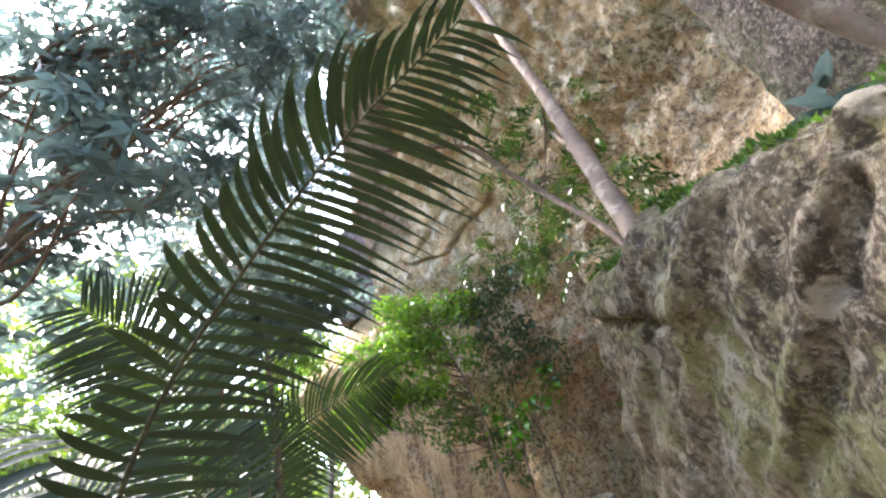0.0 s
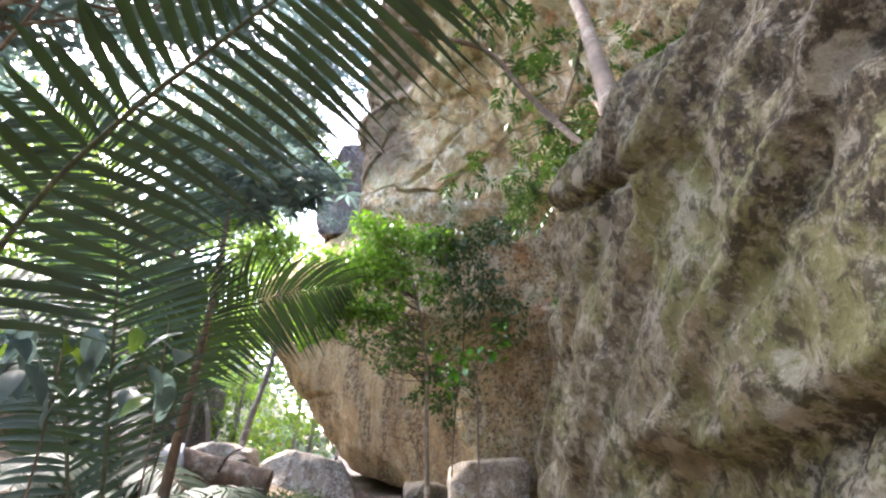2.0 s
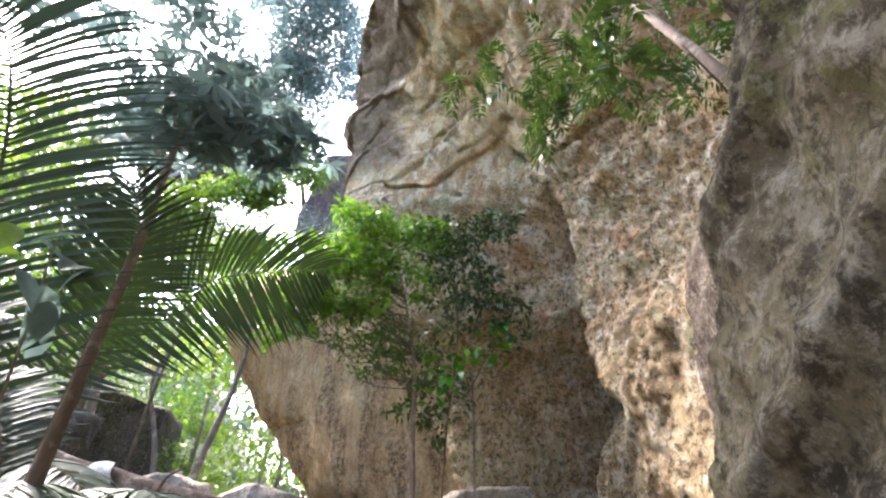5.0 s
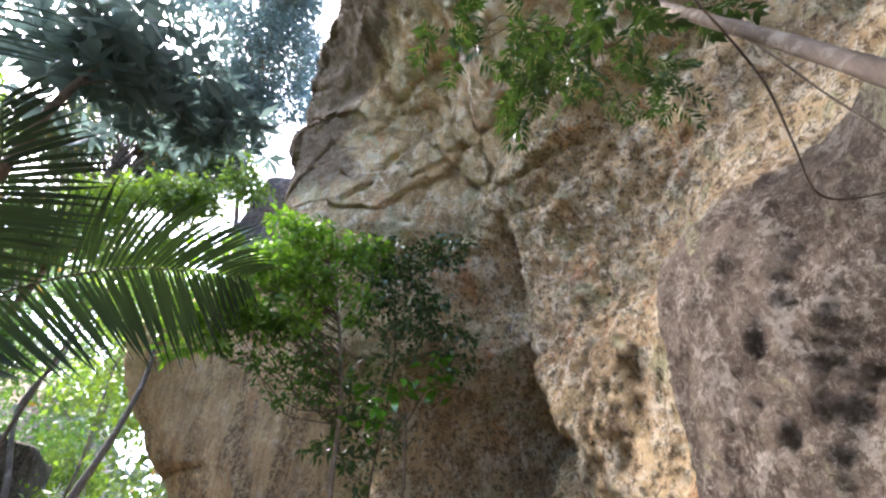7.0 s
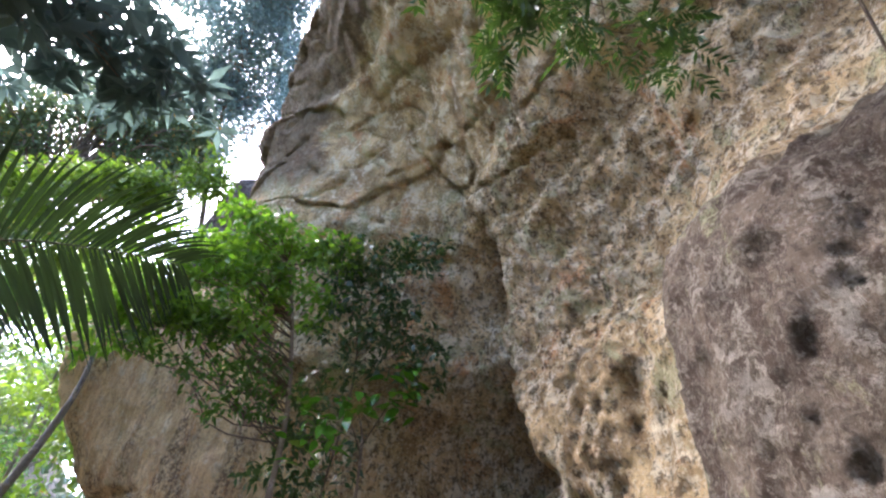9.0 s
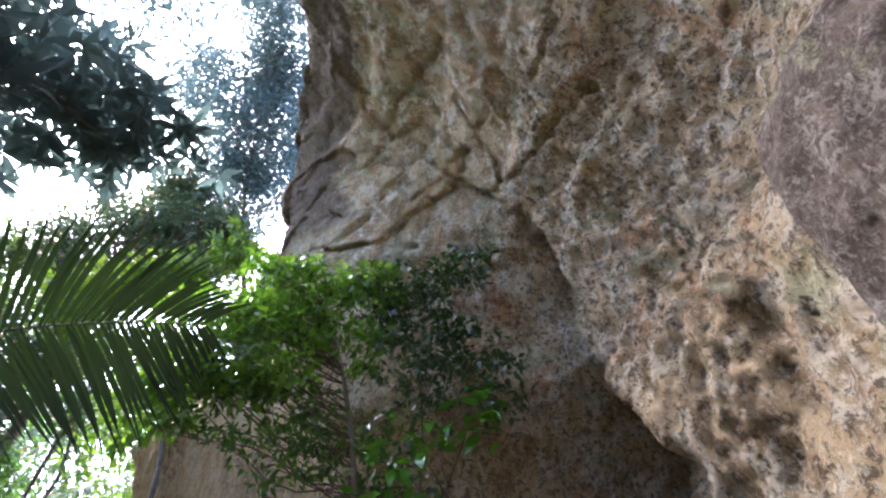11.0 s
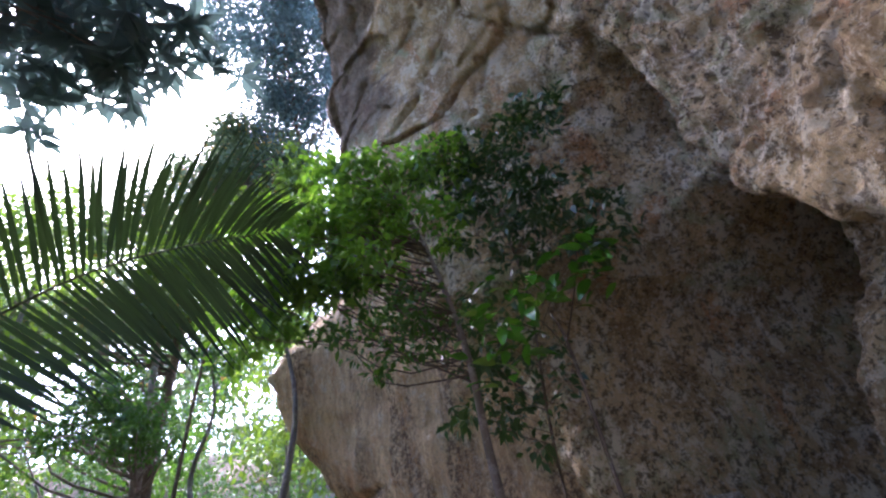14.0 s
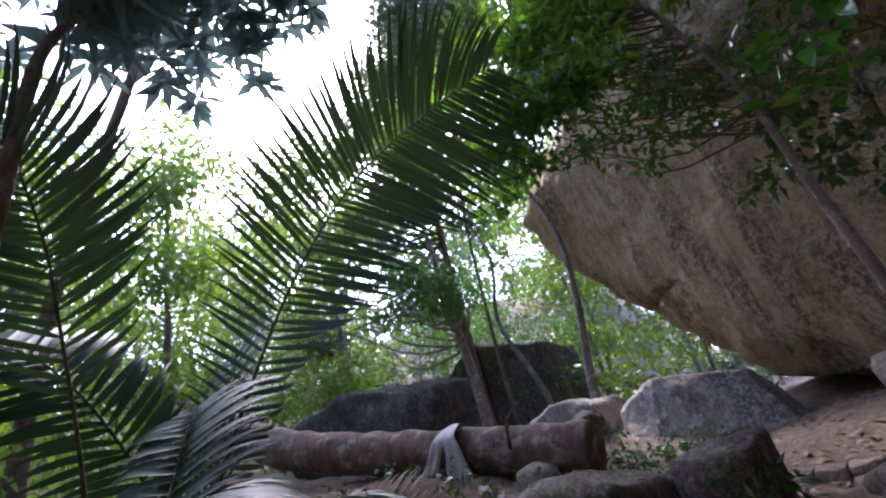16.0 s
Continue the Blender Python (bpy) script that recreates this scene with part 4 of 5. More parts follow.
part("branch", tube("branch", LIMB, 0.036, 0.018, BARK_BROWN, n=40, sides=9, wobble=0.25, seed=6), btree)
UPPER = [(2.05, 3.9, 5.25), (2.3, 4.5, 5.6), (2.4, 5.05, 5.5), (2.3, 5.3, 5.1)]
part("branch", tube("branch", UPPER, 0.035, 0.01, BARK_BROWN, n=24, sides=7), btree)
hc, hr = [], []
for c, s_, n in (((1.05, 5.15, 4.1), (0.3, 0.25, 0.25), 5), ((1.6, 5.1, 4.15), (0.35, 0.25, 0.35), 8), ((1.9, 5.3, 3.85), (0.22, 0.2, 0.3), 7), ((2.65, 5.3, 4.75), (0.35, 0.25, 0.45), 9), ((3.2, 5.25, 4.7), (0.25, 0.25, 0.45), 8), ((2.2, 5.3, 4.9), (0.4, 0.25, 0.3), 6)):
    a_, b_ = crown_points(c, s_, n, 0.10, 0.22, 300 + n)
    hc += a_
    hr += b_
feathered(btree, "hanging_leaves", hc, hr, 75, 0.24, 6, 0.115, 0.032, LEAF_DARK, 31)
limbs_to(btree, UPPER, hc, 0.008, BARK_BROWN, 32, 2, "twig")
hc, hr = [], []
for c, s_, n in (((1.5, 4.2, 4.95), (0.3, 0.3, 0.5), 9), ((2.0, 4.3, 4.2), (0.35, 0.3, 0.4), 8), ((1.75, 4.3, 3.5), (0.25, 0.2, 0.35), 5), ((1.2, 4.1, 5.6), (0.6, 0.3, 0.4), 9), ((2.75, 4.4, 4.3), (0.25, 0.2, 0.4), 6), ((2.5, 4.6, 5.6), (0.5, 0.4, 0.5), 6)):
    a_, b_ = crown_points(c, s_, n, 0.10, 0.22, 320 + n)
    hc += a_
    hr += b_
feathered(btree, "leaves", hc, hr, 60, 0.22, 5, 0.12, 0.045, LEAF_DARK, 33)
limbs_to(btree, LIMB, hc, 0.007, BARK_BROWN, 34, 2, "twig")

rock_thing("boulder", "dark grey-brown rock buttress above the lichened boulder", [
    (3.2, 2.95, 5.2), (3.2, 2.7, 4.05), (3.2, 2.7, 3.2), (3.4, 2.6, 2.2), (3.1, 0.0, 2.0), (3.0, 0.0, 5.2), (3.1, 2.9, 6.2), (4.6, 3.0, 2.0), (4.8, 2.8, 6.2), (4.8, -1.5, 2.0), (4.8, -1.5, 6.4), (3.1, -1.5, 2.0)],
    DARKROCK, cell=0.08, amp=0.06, scale=1.2, soft=3, seed=33)

LIMB_ACROSS = [(2.3, 3.3, 1.3), (2.36, 3.57, 2.05), (2.42, 3.85, 2.8), (2.47, 4.36, 4.1), (2.5, 4.75, 5.1), (2.4, 5.0, 5.8)]
# lianas on the wall
for pts, r in (([(2.2, 4.0, 3.4), (2.62, 4.1, 2.95), (2.78, 4.2, 2.55), (2.95, 4.3, 2.3), (3.2, 4.2, 2.28), (3.45, 3.9, 2.3)], 0.008), ([(2.9, 4.4, 4.4), (3.1, 4.25, 3.8), (3.25, 4.1, 3.0), (3.3, 3.9, 2.2)], 0.009)):
    li = thing("liana", "thin brown liana hanging in a loop before the cliff", "liana", "lianas", at=pts[0])
    part("vine", tube("vine", pts, r, r * 0.7, BARK_BROWN, n=40, sides=7, wobble=0.3), li)

limb = thing("bare_limb", "bare pale limb crossing before the cliff face", "branch", at=(2.35, 3.5, 1.4))
part("limb", tube("limb", LIMB_ACROSS, 0.05, 0.035, BARK_PALE, n=40, sides=10, wobble=0.2, seed=12), limb)

limb = thing("dead_limb", "bare pale grey dead limb leaning over the boulder", "branch", at=(2.3, 1.25, 2.2))
part("limb", tube("limb", [(2.35, 1.25, 2.0), (1.99, 1.24, 2.63), (1.77, 1.24, 2.94), (1.45, 1.2, 3.3), (1.1, 1.0, 3.9)], 0.05, 0.03, BARK_PALE, n=40, sides=10, wobble=0.3, seed=9), limb)

# broad-leaved plant and moss on the boulder
plant = thing("broadleaf_plant", "small plant with broad blue-green leaves on the mossy boulder", "plant", at=(1.5, 1.15, 2.15))
rng = random.Random(8)
for k in range(9):
    a = k * 2.4
    p = Vector((1.48, 1.12, 2.25)) + Vector((rng.uniform(-0.05, 0.05), rng.uniform(-0.05, 0.05), rng.uniform(-0.05, 0.15)))
    put_leaf(plant, BROAD_DARK, p, (math.cos(a), math.sin(a), rng.uniform(0.1, 0.8)), rng.uniform(0.09, 0.19), rng)
part("stem", tube("stem", [(1.5, 1.15, 2.1), (1.49, 1.13, 2.25), (1.48, 1.12, 2.38)], 0.01, 0.005, BARK_BROWN, n=6, sides=6), plant)


def moss_on(count, seed):
    rg = np.random.default_rng(seed)
    P = []
    while len(P) < count:
        y = rg.uniform(-0.3, 2.6)
        x = 1.0 + abs(rg.normal(0, 0.3))
        if noise.noise(Vector((x * 3, y * 3, 1))) + rg.normal(0, 0.15) < 0.05:
            continue
        hit, place, nor, _ = boulder_main.ray_cast(Vector((x, y, 6)) - boulder_main.location, Vector((0, 0, -1)))
        if hit and nor.z > 0.35:
            P.append(np.array(place + boulder_main.location))
    P = np.array(P)
    D = rg.normal(0, 0.5, (count, 3)) + np.array([-0.3, 0, 0.8])
    return P, D


boulder_main = bpy.data.objects["boulder"]
bpy.context.view_layer.update()
P, D = moss_on(7000, 3)
tagged(new("moss", leaves_mesh("moss", P, D, 0.035, 0.014, LEAF_GREEN, 3)), "green moss cushions along the boulder top", "moss", kind="stuff")

# ---- canopy and forest ----
def whorls(centres, radii, per, seed, spokes=8):
    """Umbrella-like leaf whorls: leaflets hang round each seat."""
    rg = np.random.default_rng(seed)
    P, D = clumps(centres, radii, per, seed, 0.8, 0.2)
    PP, DD = [], []
    for p in P:
        tilt = rg.normal(0, 0.45, 3)
        for k in range(spokes):
            a = 2 * math.pi * k / spokes + rg.uniform(-0.2, 0.2)
            PP.append(p)
            DD.append(np.array([math.cos(a), math.sin(a), -0.15]) + tilt * np.array([0.3, 0.3, 1.0]))
    return np.array(PP), np.array(DD)


def forest_tree(label, stem, r0, crowns, per, length, width, material, seed, bark=None, spokes=0, every=3, group="forest trees", shell=0.2, name="forest_tree", flat=0.5):
    tr = thing(name, label, "tree", group, at=stem[0])
    part("trunk", tube("trunk", stem, r0, r0 * 0.35, bark or BARK_BROWN, n=36, sides=9, wobble=0.15, flare=0.4, seed=seed), tr)
    cs, rs = [], []
    for k, (c, size, n, rmin, rmax) in enumerate(crowns):
        a_, b_ = crown_points(c, size, n, rmin, rmax, seed * 13 + k)
        cs += a_
        rs += b_
    limbs_to(tr, stem, cs, r0 * 0.22, bark or BARK_BROWN, seed, every)
    if spokes:
        P, D = whorls(cs, rs, per, seed, spokes)
    else:
        P, D = clumps(cs, rs, per, seed, 0.75, shell)
    tagged(part("crown", leaves_mesh("crown", P, D, length, width, material, seed, flat=flat), tr), kind="stuff")
    return tr


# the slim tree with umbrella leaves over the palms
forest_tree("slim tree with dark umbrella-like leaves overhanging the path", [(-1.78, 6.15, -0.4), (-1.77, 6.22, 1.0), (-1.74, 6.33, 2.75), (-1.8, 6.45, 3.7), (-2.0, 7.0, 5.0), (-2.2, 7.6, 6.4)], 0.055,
            [((-2.2, 7.8, 5.7), (1.3, 1.1, 0.9), 34, 0.25, 0.5), ((-1.8, 6.5, 4.5), (0.6, 0.5, 0.6), 14, 0.2, 0.4), ((-0.95, 8.4, 5.5), (0.45, 0.6, 0.4), 9, 0.2, 0.35), ((-2.0, 7.0, 4.9), (0.8, 0.6, 0.6), 22, 0.2, 0.4), ((-1.2, 7.7, 5.2), (0.6, 0.6, 0.5), 14, 0.2, 0.35)], 18, 0.32, 0.095, LEAF_CANOPY_VEILED, 51, spokes=7)
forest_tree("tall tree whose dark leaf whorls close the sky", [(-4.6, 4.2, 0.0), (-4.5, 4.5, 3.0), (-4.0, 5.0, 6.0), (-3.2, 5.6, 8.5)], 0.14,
            [((-3.2, 5.6, 7.0), (1.7, 1.8, 1.0), 40, 0.3, 0.7), ((-1.4, 4.4, 7.4), (1.4, 1.5, 0.8), 34, 0.3, 0.6), ((-3.6, 8.0, 8.0), (1.4, 1.4, 1.0), 20, 0.3, 0.6), ((-4.7, 5.9, 5.4), (1.2, 1.2, 1.3), 30, 0.3, 0.6), ((-0.9, 5.2, 8.9), (1.3, 1.2, 0.8), 30, 0.3, 0.6), ((-2.6, 4.0, 5.6), (0.9, 0.8, 0.7), 16, 0.25, 0.5)], 12, 0.32, 0.095, LEAF_CANOPY_VEILED, 52, spokes=7)
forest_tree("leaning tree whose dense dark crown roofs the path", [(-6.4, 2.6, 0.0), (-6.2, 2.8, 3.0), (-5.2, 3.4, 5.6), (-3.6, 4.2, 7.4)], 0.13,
            [((-2.2, 4.1, 7.8), (1.9, 1.1, 0.8), 60, 0.3, 0.6), ((-3.5, 4.7, 6.9), (1.2, 1.1, 0.8), 44, 0.3, 0.6), ((-0.6, 4.7, 8.2), (0.8, 0.8, 0.6), 20, 0.3, 0.5), ((-4.3, 5.3, 5.9), (0.9, 0.9, 0.8), 36, 0.3, 0.5), ((-2.4, 5.9, 6.6), (0.8, 0.8, 0.5), 22, 0.25, 0.5)], 80, 0.19, 0.085, LEAF_CANOPY_VEILED, 49)
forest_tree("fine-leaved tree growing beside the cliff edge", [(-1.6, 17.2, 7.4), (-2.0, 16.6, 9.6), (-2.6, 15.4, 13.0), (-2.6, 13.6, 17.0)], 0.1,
            [((-2.6, 14.2, 15.9), (1.5, 2.0, 2.6), 90, 0.4, 0.9), ((-2.0, 11.6, 17.7), (1.5, 2.1, 1.8), 70, 0.4, 0.9), ((-3.0, 15.6, 13.9), (1.2, 1.3, 1.5), 44, 0.3, 0.8), ((-1.25, 9.3, 19.1), (1.8, 1.8, 1.3), 44, 0.4, 0.9), ((-4.4, 13.6, 17.5), (1.3, 1.8, 1.5), 44, 0.4, 0.9), ((-1.25, 14.6, 16.2), (0.5, 1.2, 1.5), 34, 0.25, 0.6), ((-1.05, 14.2, 13.6), (0.5, 0.8, 1.0), 22, 0.2, 0.5), ((-2.3, 13.6, 18.2), (0.8, 1.2, 1.4), 34, 0.3, 0.7)], 180, 0.18, 0.085, LEAF_CANOPY_VEILED, 53)
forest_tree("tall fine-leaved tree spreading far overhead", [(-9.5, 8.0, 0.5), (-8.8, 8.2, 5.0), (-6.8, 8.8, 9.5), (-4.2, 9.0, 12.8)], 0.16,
            [((-3.8, 9.0, 12.5), (2.0, 2.2, 1.5), 50, 0.4, 0.9), ((-5.6, 9.0, 10.5), (1.6, 1.8, 1.3), 26, 0.4, 0.8), ((-2.0, 6.0, 12.5), (2.0, 2.0, 1.2), 36, 0.4, 0.9)], 95, 0.18, 0.08, LEAF_CANOPY_VEILED, 54)
forest_tree("small tree with light green backlit leaves beside the wedged boulder", [(-4.3, 14.4, 0.2), (-4.1, 14.2, 3.0), (-3.5, 13.6, 5.5), (-2.8, 13.3, 7.6)], 0.045,
            [((-2.8, 13.1, 7.9), (0.9, 0.6, 0.6), 36, 0.2, 0.45), ((-4.0, 13.0, 7.3), (0.9, 0.7, 0.8), 30, 0.2, 0.45), ((-1.5, 13.0, 8.7), (0.5, 0.5, 0.6), 16, 0.2, 0.4), ((-2.9, 13.1, 6.3), (0.9, 0.5, 0.7), 22, 0.2, 0.4)], 330, 0.17, 0.075, LEAF_LIGHT, 55)
forest_tree("broad hill tree with grey-green and yellow leaves", [(-7.0, 17.5, 0.3), (-6.6, 17.0, 5.0), (-5.6, 16.0, 9.5)], 0.2,
            [((-4.6, 15.6, 12.2), (1.4, 1.0, 1.2), 70, 0.3, 0.7), ((-7.2, 15.8, 11.3), (1.8, 1.2, 1.3), 66, 0.3, 0.8), ((-2.9, 15.8, 12.0), (0.9, 0.9, 1.1), 40, 0.3, 0.6), ((-3.6, 15.6, 10.2), (1.4, 0.8, 0.9), 40, 0.3, 0.6), ((-6.0, 15.6, 8.0), (2.0, 1.0, 1.2), 40, 0.3, 0.7), ((-4.6, 15.4, 13.6), (1.0, 0.8, 0.9), 40, 0.3, 0.6), ((-3.0, 15.4, 11.6), (0.8, 0.7, 1.2), 36, 0.3, 0.6), ((-16.5, 17.0, 9.8), (1.3, 0.9, 1.0), 24, 0.3, 0.7), ((-12.1, 17.0, 9.5), (1.3, 0.9, 1.0), 24, 0.3, 0.7), ((-9.3, 17.0, 9.2), (1.3, 0.9, 1.0), 24, 0.3, 0.7), ((-12.9, 17.0, 6.4), (1.3, 0.9, 1.0), 24, 0.3, 0.7), ((-7.0, 17.0, 14.3), (1.3, 0.9, 1.0), 24, 0.3, 0.7), ((-4.8, 17.0, 14.8), (1.3, 0.9, 1.0), 24, 0.3, 0.7)], 280, 0.16, 0.075, LEAF_HAZY, 56)
forest_tree("pale-trunked tree behind the dark rocks", [(-6.0, 16.0, 0.4), (-6.05, 16.0, 2.5), (-6.2, 16.0, 5.0), (-6.4, 16.1, 8.0)], 0.17,
            [((-6.8, 15.2, 5.2), (1.6, 1.0, 1.1), 40, 0.25, 0.6), ((-5.4, 15.0, 4.6), (0.9, 0.8, 0.8), 26, 0.2, 0.5), ((-6.5, 16, 8), (1.4, 1.2, 1.0), 26, 0.3, 0.6)], 260, 0.14, 0.06, LEAF_GREEN, 57, bark=BARK_PALE)
forest_tree("slender grey tree leaning beside the slab", [(-3.4, 16.0, 0.3), (-3.25, 16.0, 1.8), (-2.9, 16.0, 3.4), (-2.75, 16.0, 5.0), (-3.2, 16.2, 7.0)], 0.11,
            [((-3.6, 16.0, 7.0), (1.0, 0.8, 0.8), 22, 0.2, 0.5)], 220, 0.13, 0.06, LEAF_GREEN, 58, bark=BARK_GREY)
forest_tree("twisted thin tree hung with vines", [(-3.9, 15.6, 0.3), (-4.2, 15.6, 2.0), (-4.7, 15.6, 3.6), (-4.4, 15.6, 5.0), (-4.7, 15.6, 6.6)], 0.07,
            [((-4.4, 15.5, 6.2), (0.8, 0.7, 0.8), 26, 0.2, 0.45), ((-4.0, 15.4, 4.6), (0.5, 0.5, 0.8), 10, 0.15, 0.3)], 240, 0.12, 0.055, LEAF_GREEN, 59, bark=BARK_GREY)
# the last four stand out of view, added to hold back sky light
for k, (x, y, r, h) in enumerate([(-2.0, 21.0, 0.10, 9), (-3.0, 24.0, 0.14, 11), (-1.2, 26.0, 0.1, 10), (-4.6, 20.0, 0.09, 8), (-5.4, 23.0, 0.16, 12), (-9.5, 15.0, 0.14, 10), (-11.0, 11.0, 0.16, 10), (-9.0, 7.0, 0.12, 9), (-10.5, 3.0, 0.16, 10), (-7.5, -2.0, 0.15, 10), (-2.0, -6.5, 0.16, 10), (4.0, -8.0, 0.15, 10), (-6.0, 1.0, 0.1, 9)]):
    z = ground_z(x, y) - 0.1
    forest_tree("jungle tree with sunlit yellow-green leaves", [(x, y, z), (x + 0.15, y, z + h * 0.35), (x - 0.1, y + 0.2, z + h * 0.7), (x + 0.1, y, z + h)], r * 0.65,
                [((x, y, z + h * 0.85), (2.2, 2.0, 1.6), 34, 0.5, 1.0), ((x + 0.4, y - 0.4, z + h * 0.5), (1.7, 1.6, 1.4), 22, 0.4, 0.9), ((x - 0.3, y - 0.6, z + h * 0.22), (1.8, 1.4, 1.0), 18, 0.4, 0.8)], 42 if k < 4 else 120, 0.24, 0.11, LEAF_LIGHT if k < 9 else LEAF_GREEN, 70 + k, bark=BARK_GREY, every=4)

# unseen tree, added behind the view so its crown cuts sky light
forest_tree("unseen added tree whose wide dark crown cuts the sky light", [(-4.5, -3.5, 0.0), (-4.3, -3.2, 4.0), (-3.6, -2.4, 8.0), (-2.8, -1.6, 11.0)], 0.18,
            [((-2.6, -1.2, 10.4), (3.2, 2.2, 1.2), 70, 0.5, 1.0), ((-5.6, -1.0, 9.0), (1.8, 2.0, 1.4), 40, 0.5, 0.9), ((0.6, -2.6, 10.8), (2.6, 2.0, 1.0), 46, 0.5, 1.0)], 80, 0.24, 0.11, LEAF_GREEN, 88)
# undergrowth and far woods
rgu = np.random.default_rng(9)
cs, rs = [], []
for k in range(170):
    x, y = rgu.uniform(-12, -3.2), rgu.uniform(3.5, 24)
    if x > -6.5 and y < 13:
        y += 10
    if -9.5 < x < -3.0 and y < 17.6:
        continue
    cs.append((x, y, ground_z(x, y) + rgu.uniform(0.2, 1.3)))
    rs.append(rgu.uniform(0.35, 0.8))
P, D = clumps(cs, rs, 170, 91, 0.8, 0.1)
tagged(new("undergrowth", leaves_mesh("undergrowth", P, D, 0.2, 0.085, LEAF_LIGHT, 91)), "dense sunlit green undergrowth between the trees", "undergrowth", kind="stuff")
cs, rs = [], []
for k in range(330):
    x, y = rgu.uniform(-16, -2.4), rgu.uniform(10.5, 27)
    if x > -4.6 or x > -9.5 and y < 17.6:
        continue
    cs.append((x, y, ground_z(x, y) + 8.0 * rgu.random() ** 1.5 + 0.3))
    rs.append(rgu.uniform(0.4, 1.0))
for k in range(26):
    cs.append((rgu.uniform(-8.6, -5.2), rgu.uniform(16.4, 18.2), rgu.uniform(3.4, 5.2)))
    rs.append(rgu.uniform(0.2, 0.45))
for k in range(70):
    cs.append((rgu.uniform(-16, -5.6), rgu.uniform(19.5, 25), 1.0 + 6.0 * rgu.random()))
    rs.append(rgu.uniform(0.5, 1.1))
P, D = clumps(cs, rs, 130, 96, 0.8, 0.1)
tagged(new("thicket", leaves_mesh("thicket", P, D, 0.17, 0.075, LEAF_GREEN, 96)), "tangled green thicket behind the dark rocks", "thicket", kind="stuff")
cs, rs = [], []
for k in range(150):
    x, y = rgu.uniform(-4.2, 1.9), rgu.uniform(8.6, 14.0)
    if x > -0.9 and y > 10.6:
        x -= 2.4
    cs.append((x, y, ground_z(x, y) + rgu.uniform(0.0, 0.22)))
    rs.append(rgu.uniform(0.08, 0.26))
P, D = clumps(cs, rs, 330, 92, 0.7, 0.1)
tagged(new("ground_plants", leaves_mesh("ground_plants", P, D, 0.11, 0.045, LEAF_DARK, 92)), "low dark green plants around the stones", "plants", kind="stuff")
# a full ring; its unseen rear part is added to screen sky light
cs, rs = [], []
for k in range(460):
    a = rgu.uniform(0, 2 * math.pi)
    d = rgu.uniform(22, 46)
    x, y = d * math.sin(a), 6 + d * math.cos(a)
    if x > 9 and abs(y) < 16:
        continue
    cs.append((x, y, ground_z(x, y) + rgu.uniform(0.0, 1.0) ** 1.4 * 12))
    rs.append(rgu.uniform(1.2, 2.6))
P, D = clumps(cs, rs, 44, 93, 0.8, 0.1)
tagged(new("far_woods", leaves_mesh("far_woods", P, D, 0.7, 0.35, LEAF_HAZY, 93)), "far sunlit green woods that close the view", "woods", kind="stuff")
n = 6000
x, y = rgu.uniform(-6, 4.2, n), rgu.uniform(-2, 16, n)
P = np.array([(a, b, ground_z(a, b) + 0.02) for a, b in zip(x, y)])
D = np.concatenate([rgu.normal(0, 1, (n, 2)), rgu.normal(0.05, 0.15, (n, 1))], 1)
tagged(new("leaf_litter", leaves_mesh("leaf_litter", P, D, 0.13, 0.06, DEAD_LEAF, 94, flat=0.9)), "dry brown leaf litter scattered on the soil", "leaf litter", kind="stuff")

# wooded hillside beyond the palms
cs, rs = [], []
for k in range(330):
    x, y = rgu.uniform(-23, -11), rgu.uniform(2, 21)
    top = 11.6 - 0.25 * abs(x + 15)
    cs.append((x, y, ground_z(x, y) + 0.3 + max(1.0, top - ground_z(x, y)) * rgu.random() ** 0.8))
    rs.append(rgu.uniform(0.6, 1.3))
P, D = clumps(cs, rs, 110, 97, 0.8, 0.1)
tagged(new("hillside_woods", leaves_mesh("hillside_woods", P, D, 0.26, 0.12, LEAF_LIGHT, 97)), "sunlit yellow-green woods on the slope beyond the palms", "woods", kind="stuff")

# cliff-edge plants and hanging tufts
cs, rs = [], []
for k in range(60):
    y = rgu.uniform(6.5, 12.8)
    z = along(RIM_Z, y)
    cs.append((cliff_x(y, z) + rgu.uniform(-0.1, 0.9), y, z + rgu.uniform(-0.3, 0.5)))
    rs.append(rgu.uniform(0.15, 0.45))
for k in range(46):
    cs.append((rgu.uniform(-2.4, 0.4), rgu.uniform(14.6, 15.6), rgu.choice([rgu.uniform(11.2, 12.6), rgu.uniform(7.9, 8.6)])))
    rs.append(rgu.uniform(0.15, 0.4))
P, D = clumps(cs, rs, 260, 95, 0.8, 0.1)
tagged(new("rim_plants", leaves_mesh("rim_plants", P, D, 0.11, 0.05, LEAF_CANOPY_VEILED, 95)), "dark leafy plants along the cliff rim", "plants", kind="stuff")

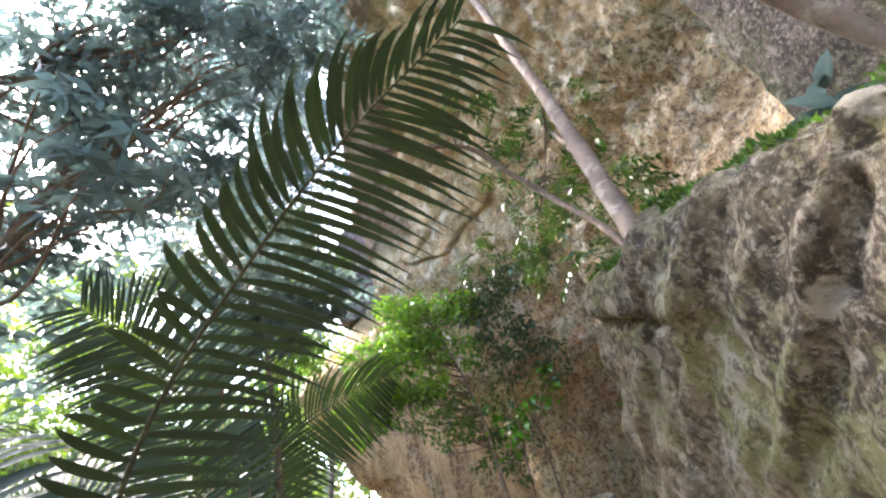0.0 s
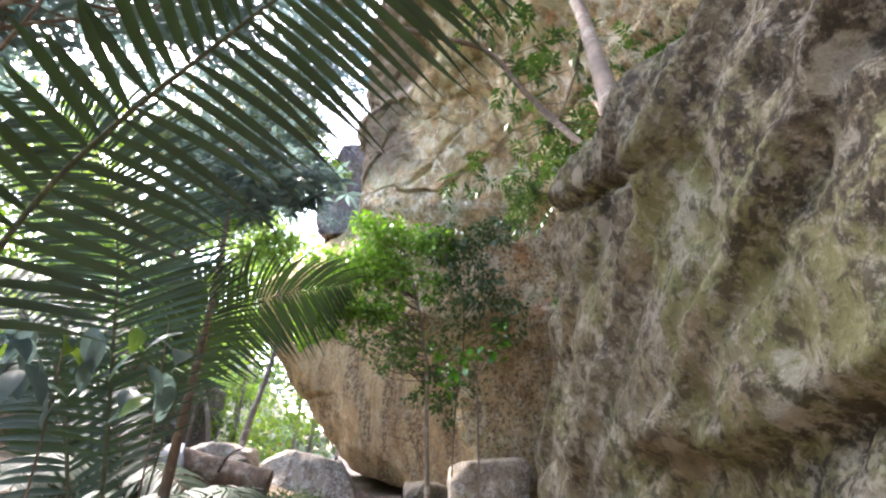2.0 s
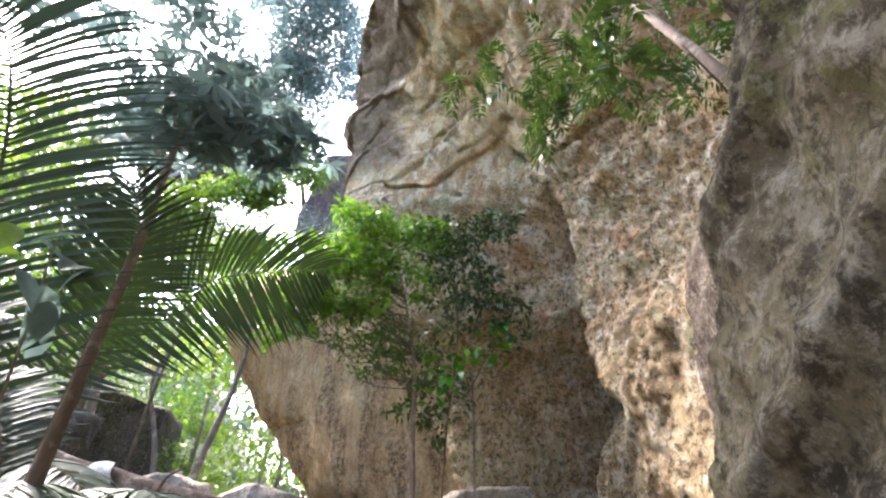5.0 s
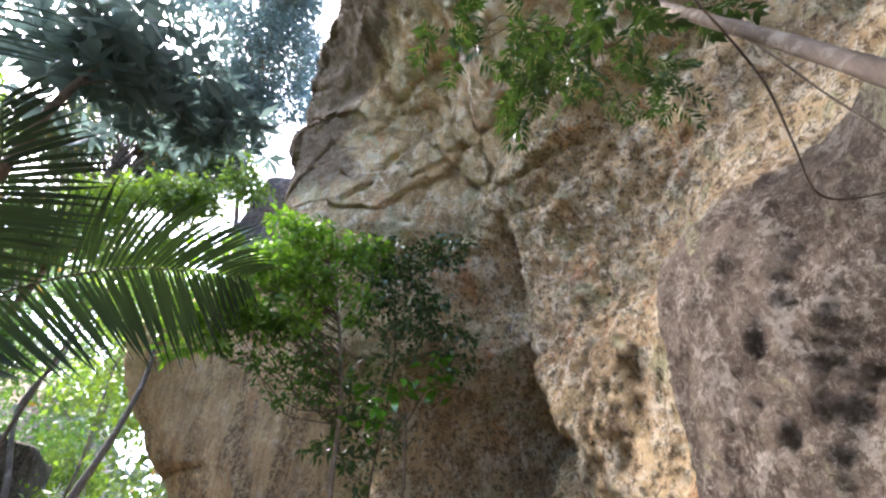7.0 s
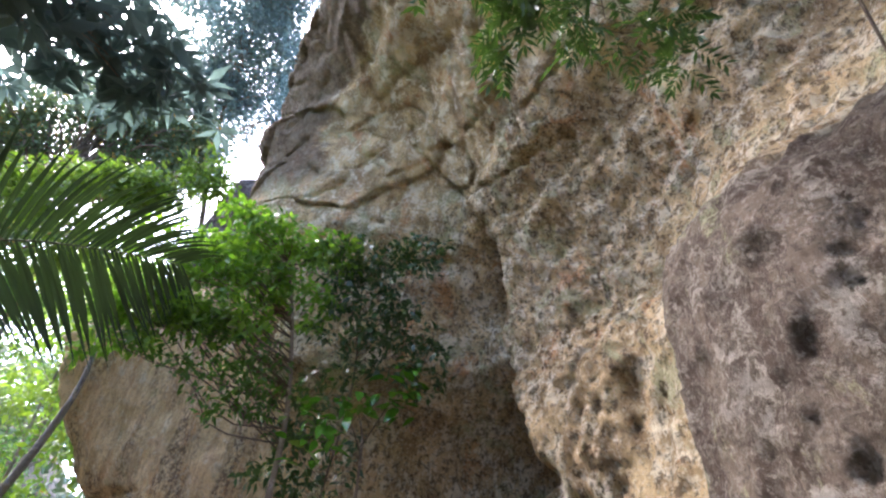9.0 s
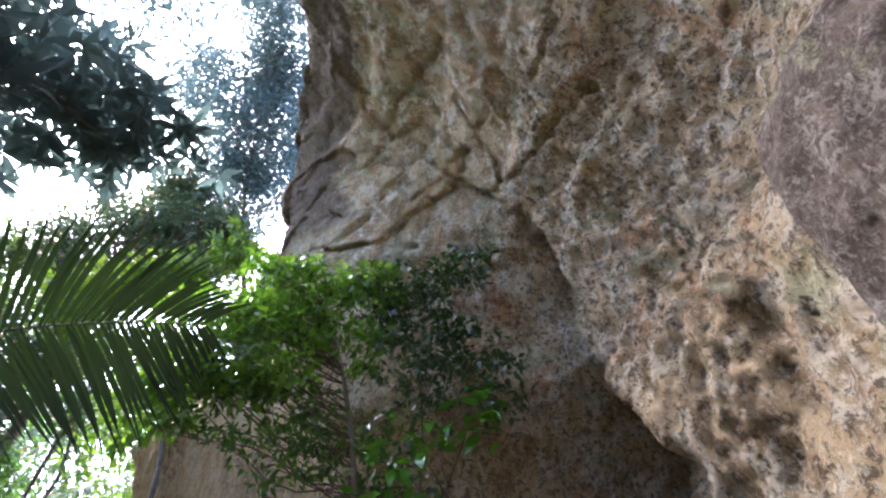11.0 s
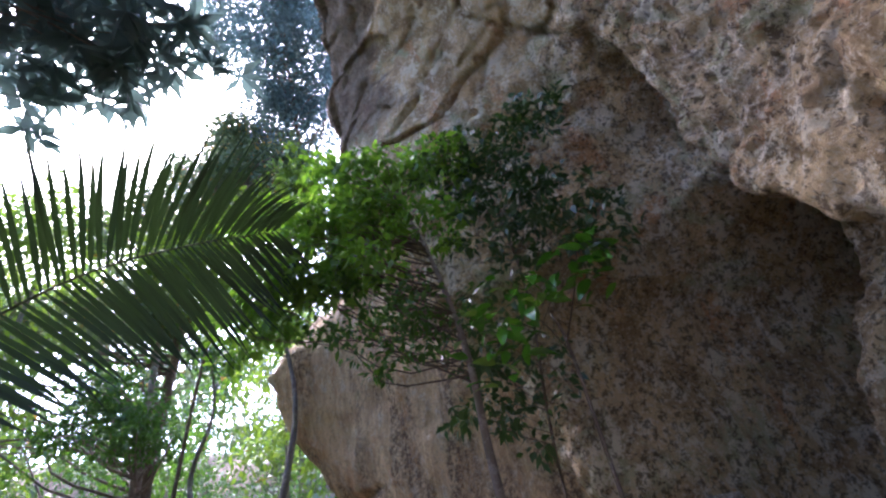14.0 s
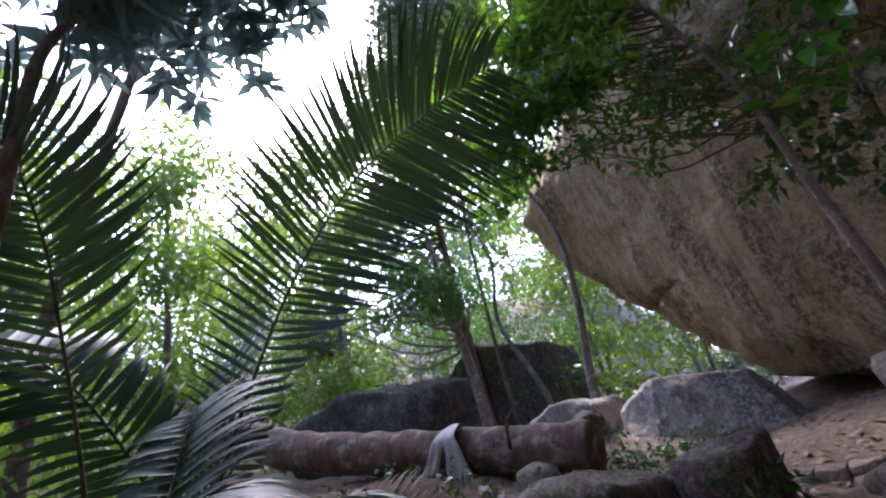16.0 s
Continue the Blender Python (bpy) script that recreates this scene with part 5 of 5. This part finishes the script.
# ---- fallen log and what lies on it ----
log = thing("fallen_log", "rotten orange-brown fallen log with flaking pale bark", "log", at=(-4.0, 11.4, 0.9))
LOG = [(-10.6, 11.2, 3.5), (-8.8, 11.25, 2.7), (-7.0, 11.3, 1.9), (-4.5, 11.5, 1.22), (-1.68, 11.6, 0.6)]
part("trunk", tube("trunk", LOG, 0.36, 0.29, LOG_BARK, n=200, sides=36, wobble=0.13, seed=3), log)
part("branch", tube("branch", [(-2.6, 11.3, 0.85), (-2.4, 11.1, 1.15), (-2.1, 11.0, 1.3)], 0.03, 0.01, BARK_BROWN, n=12, sides=6), log)
rock_thing("boulder", "low mossy rock beside the stone steps", [(-1.7, 9.3, -0.3), (-0.5, 9.3, -0.3), (-1.6, 9.35, 0.42), (-0.7, 9.4, 0.4), (-0.5, 10.1, 0.35), (-1.7, 10.2, 0.45), (-1.8, 10.2, -0.3), (-0.4, 10.1, -0.3)], DARKROCK, cell=0.07, amp=0.05, scale=1.6, seed=31)


def build_cloth():
    nx, nz = 14, 22
    verts, faces = [], []
    for j in range(nz):
        f = j / (nz - 1)
        for i in range(nx):
            u = i / (nx - 1) - 0.5
            w = 0.22 + 0.6 * f
            x = -3.52 + u * w + 0.07 * math.sin(f * 5)
            split = 0.14 * max(0, f - 0.35) * (1 if u > 0 else -1)
            y = 11.52 - 0.42 * smooth(0, 0.35, f) + 0.05 * math.sin(u * 24 + f * 3) * f
            z = 1.36 - 0.85 * max(0, f - 0.12) - 0.05 * abs(u) * (1 - f)
            verts.append((x + split, y, z))
    for j in range(nz - 1):
        for i in range(nx - 1):
            if i == nx // 2 - 1 and j > 8:
                continue
            a = j * nx + i
            faces.append((a, a + 1, a + nx + 1, a + nx))
    ob = new("cloth", raw_mesh("cloth", verts, faces, CLOTH))
    mod = ob.modifiers.new("thick", "SOLIDIFY")
    mod.thickness = 0.004
    return tagged(ob, "torn pale grey cloth draped over the fallen log", "cloth")


build_cloth()
dead = thing("dead_frond", "dry brown palm frond lying against the log", "palm frond", at=(-3.2, 9.6, 0.3))
frond(dead, [(-3.9, 9.6, 0.75), (-3.4, 9.6, 0.66), (-2.9, 9.55, 0.6), (-2.4, 9.5, 0.42)], 0.5, 22, (0, -0.9, 0.5), 61, meshes=DEAD_LEAFLETS, r0=0.012)
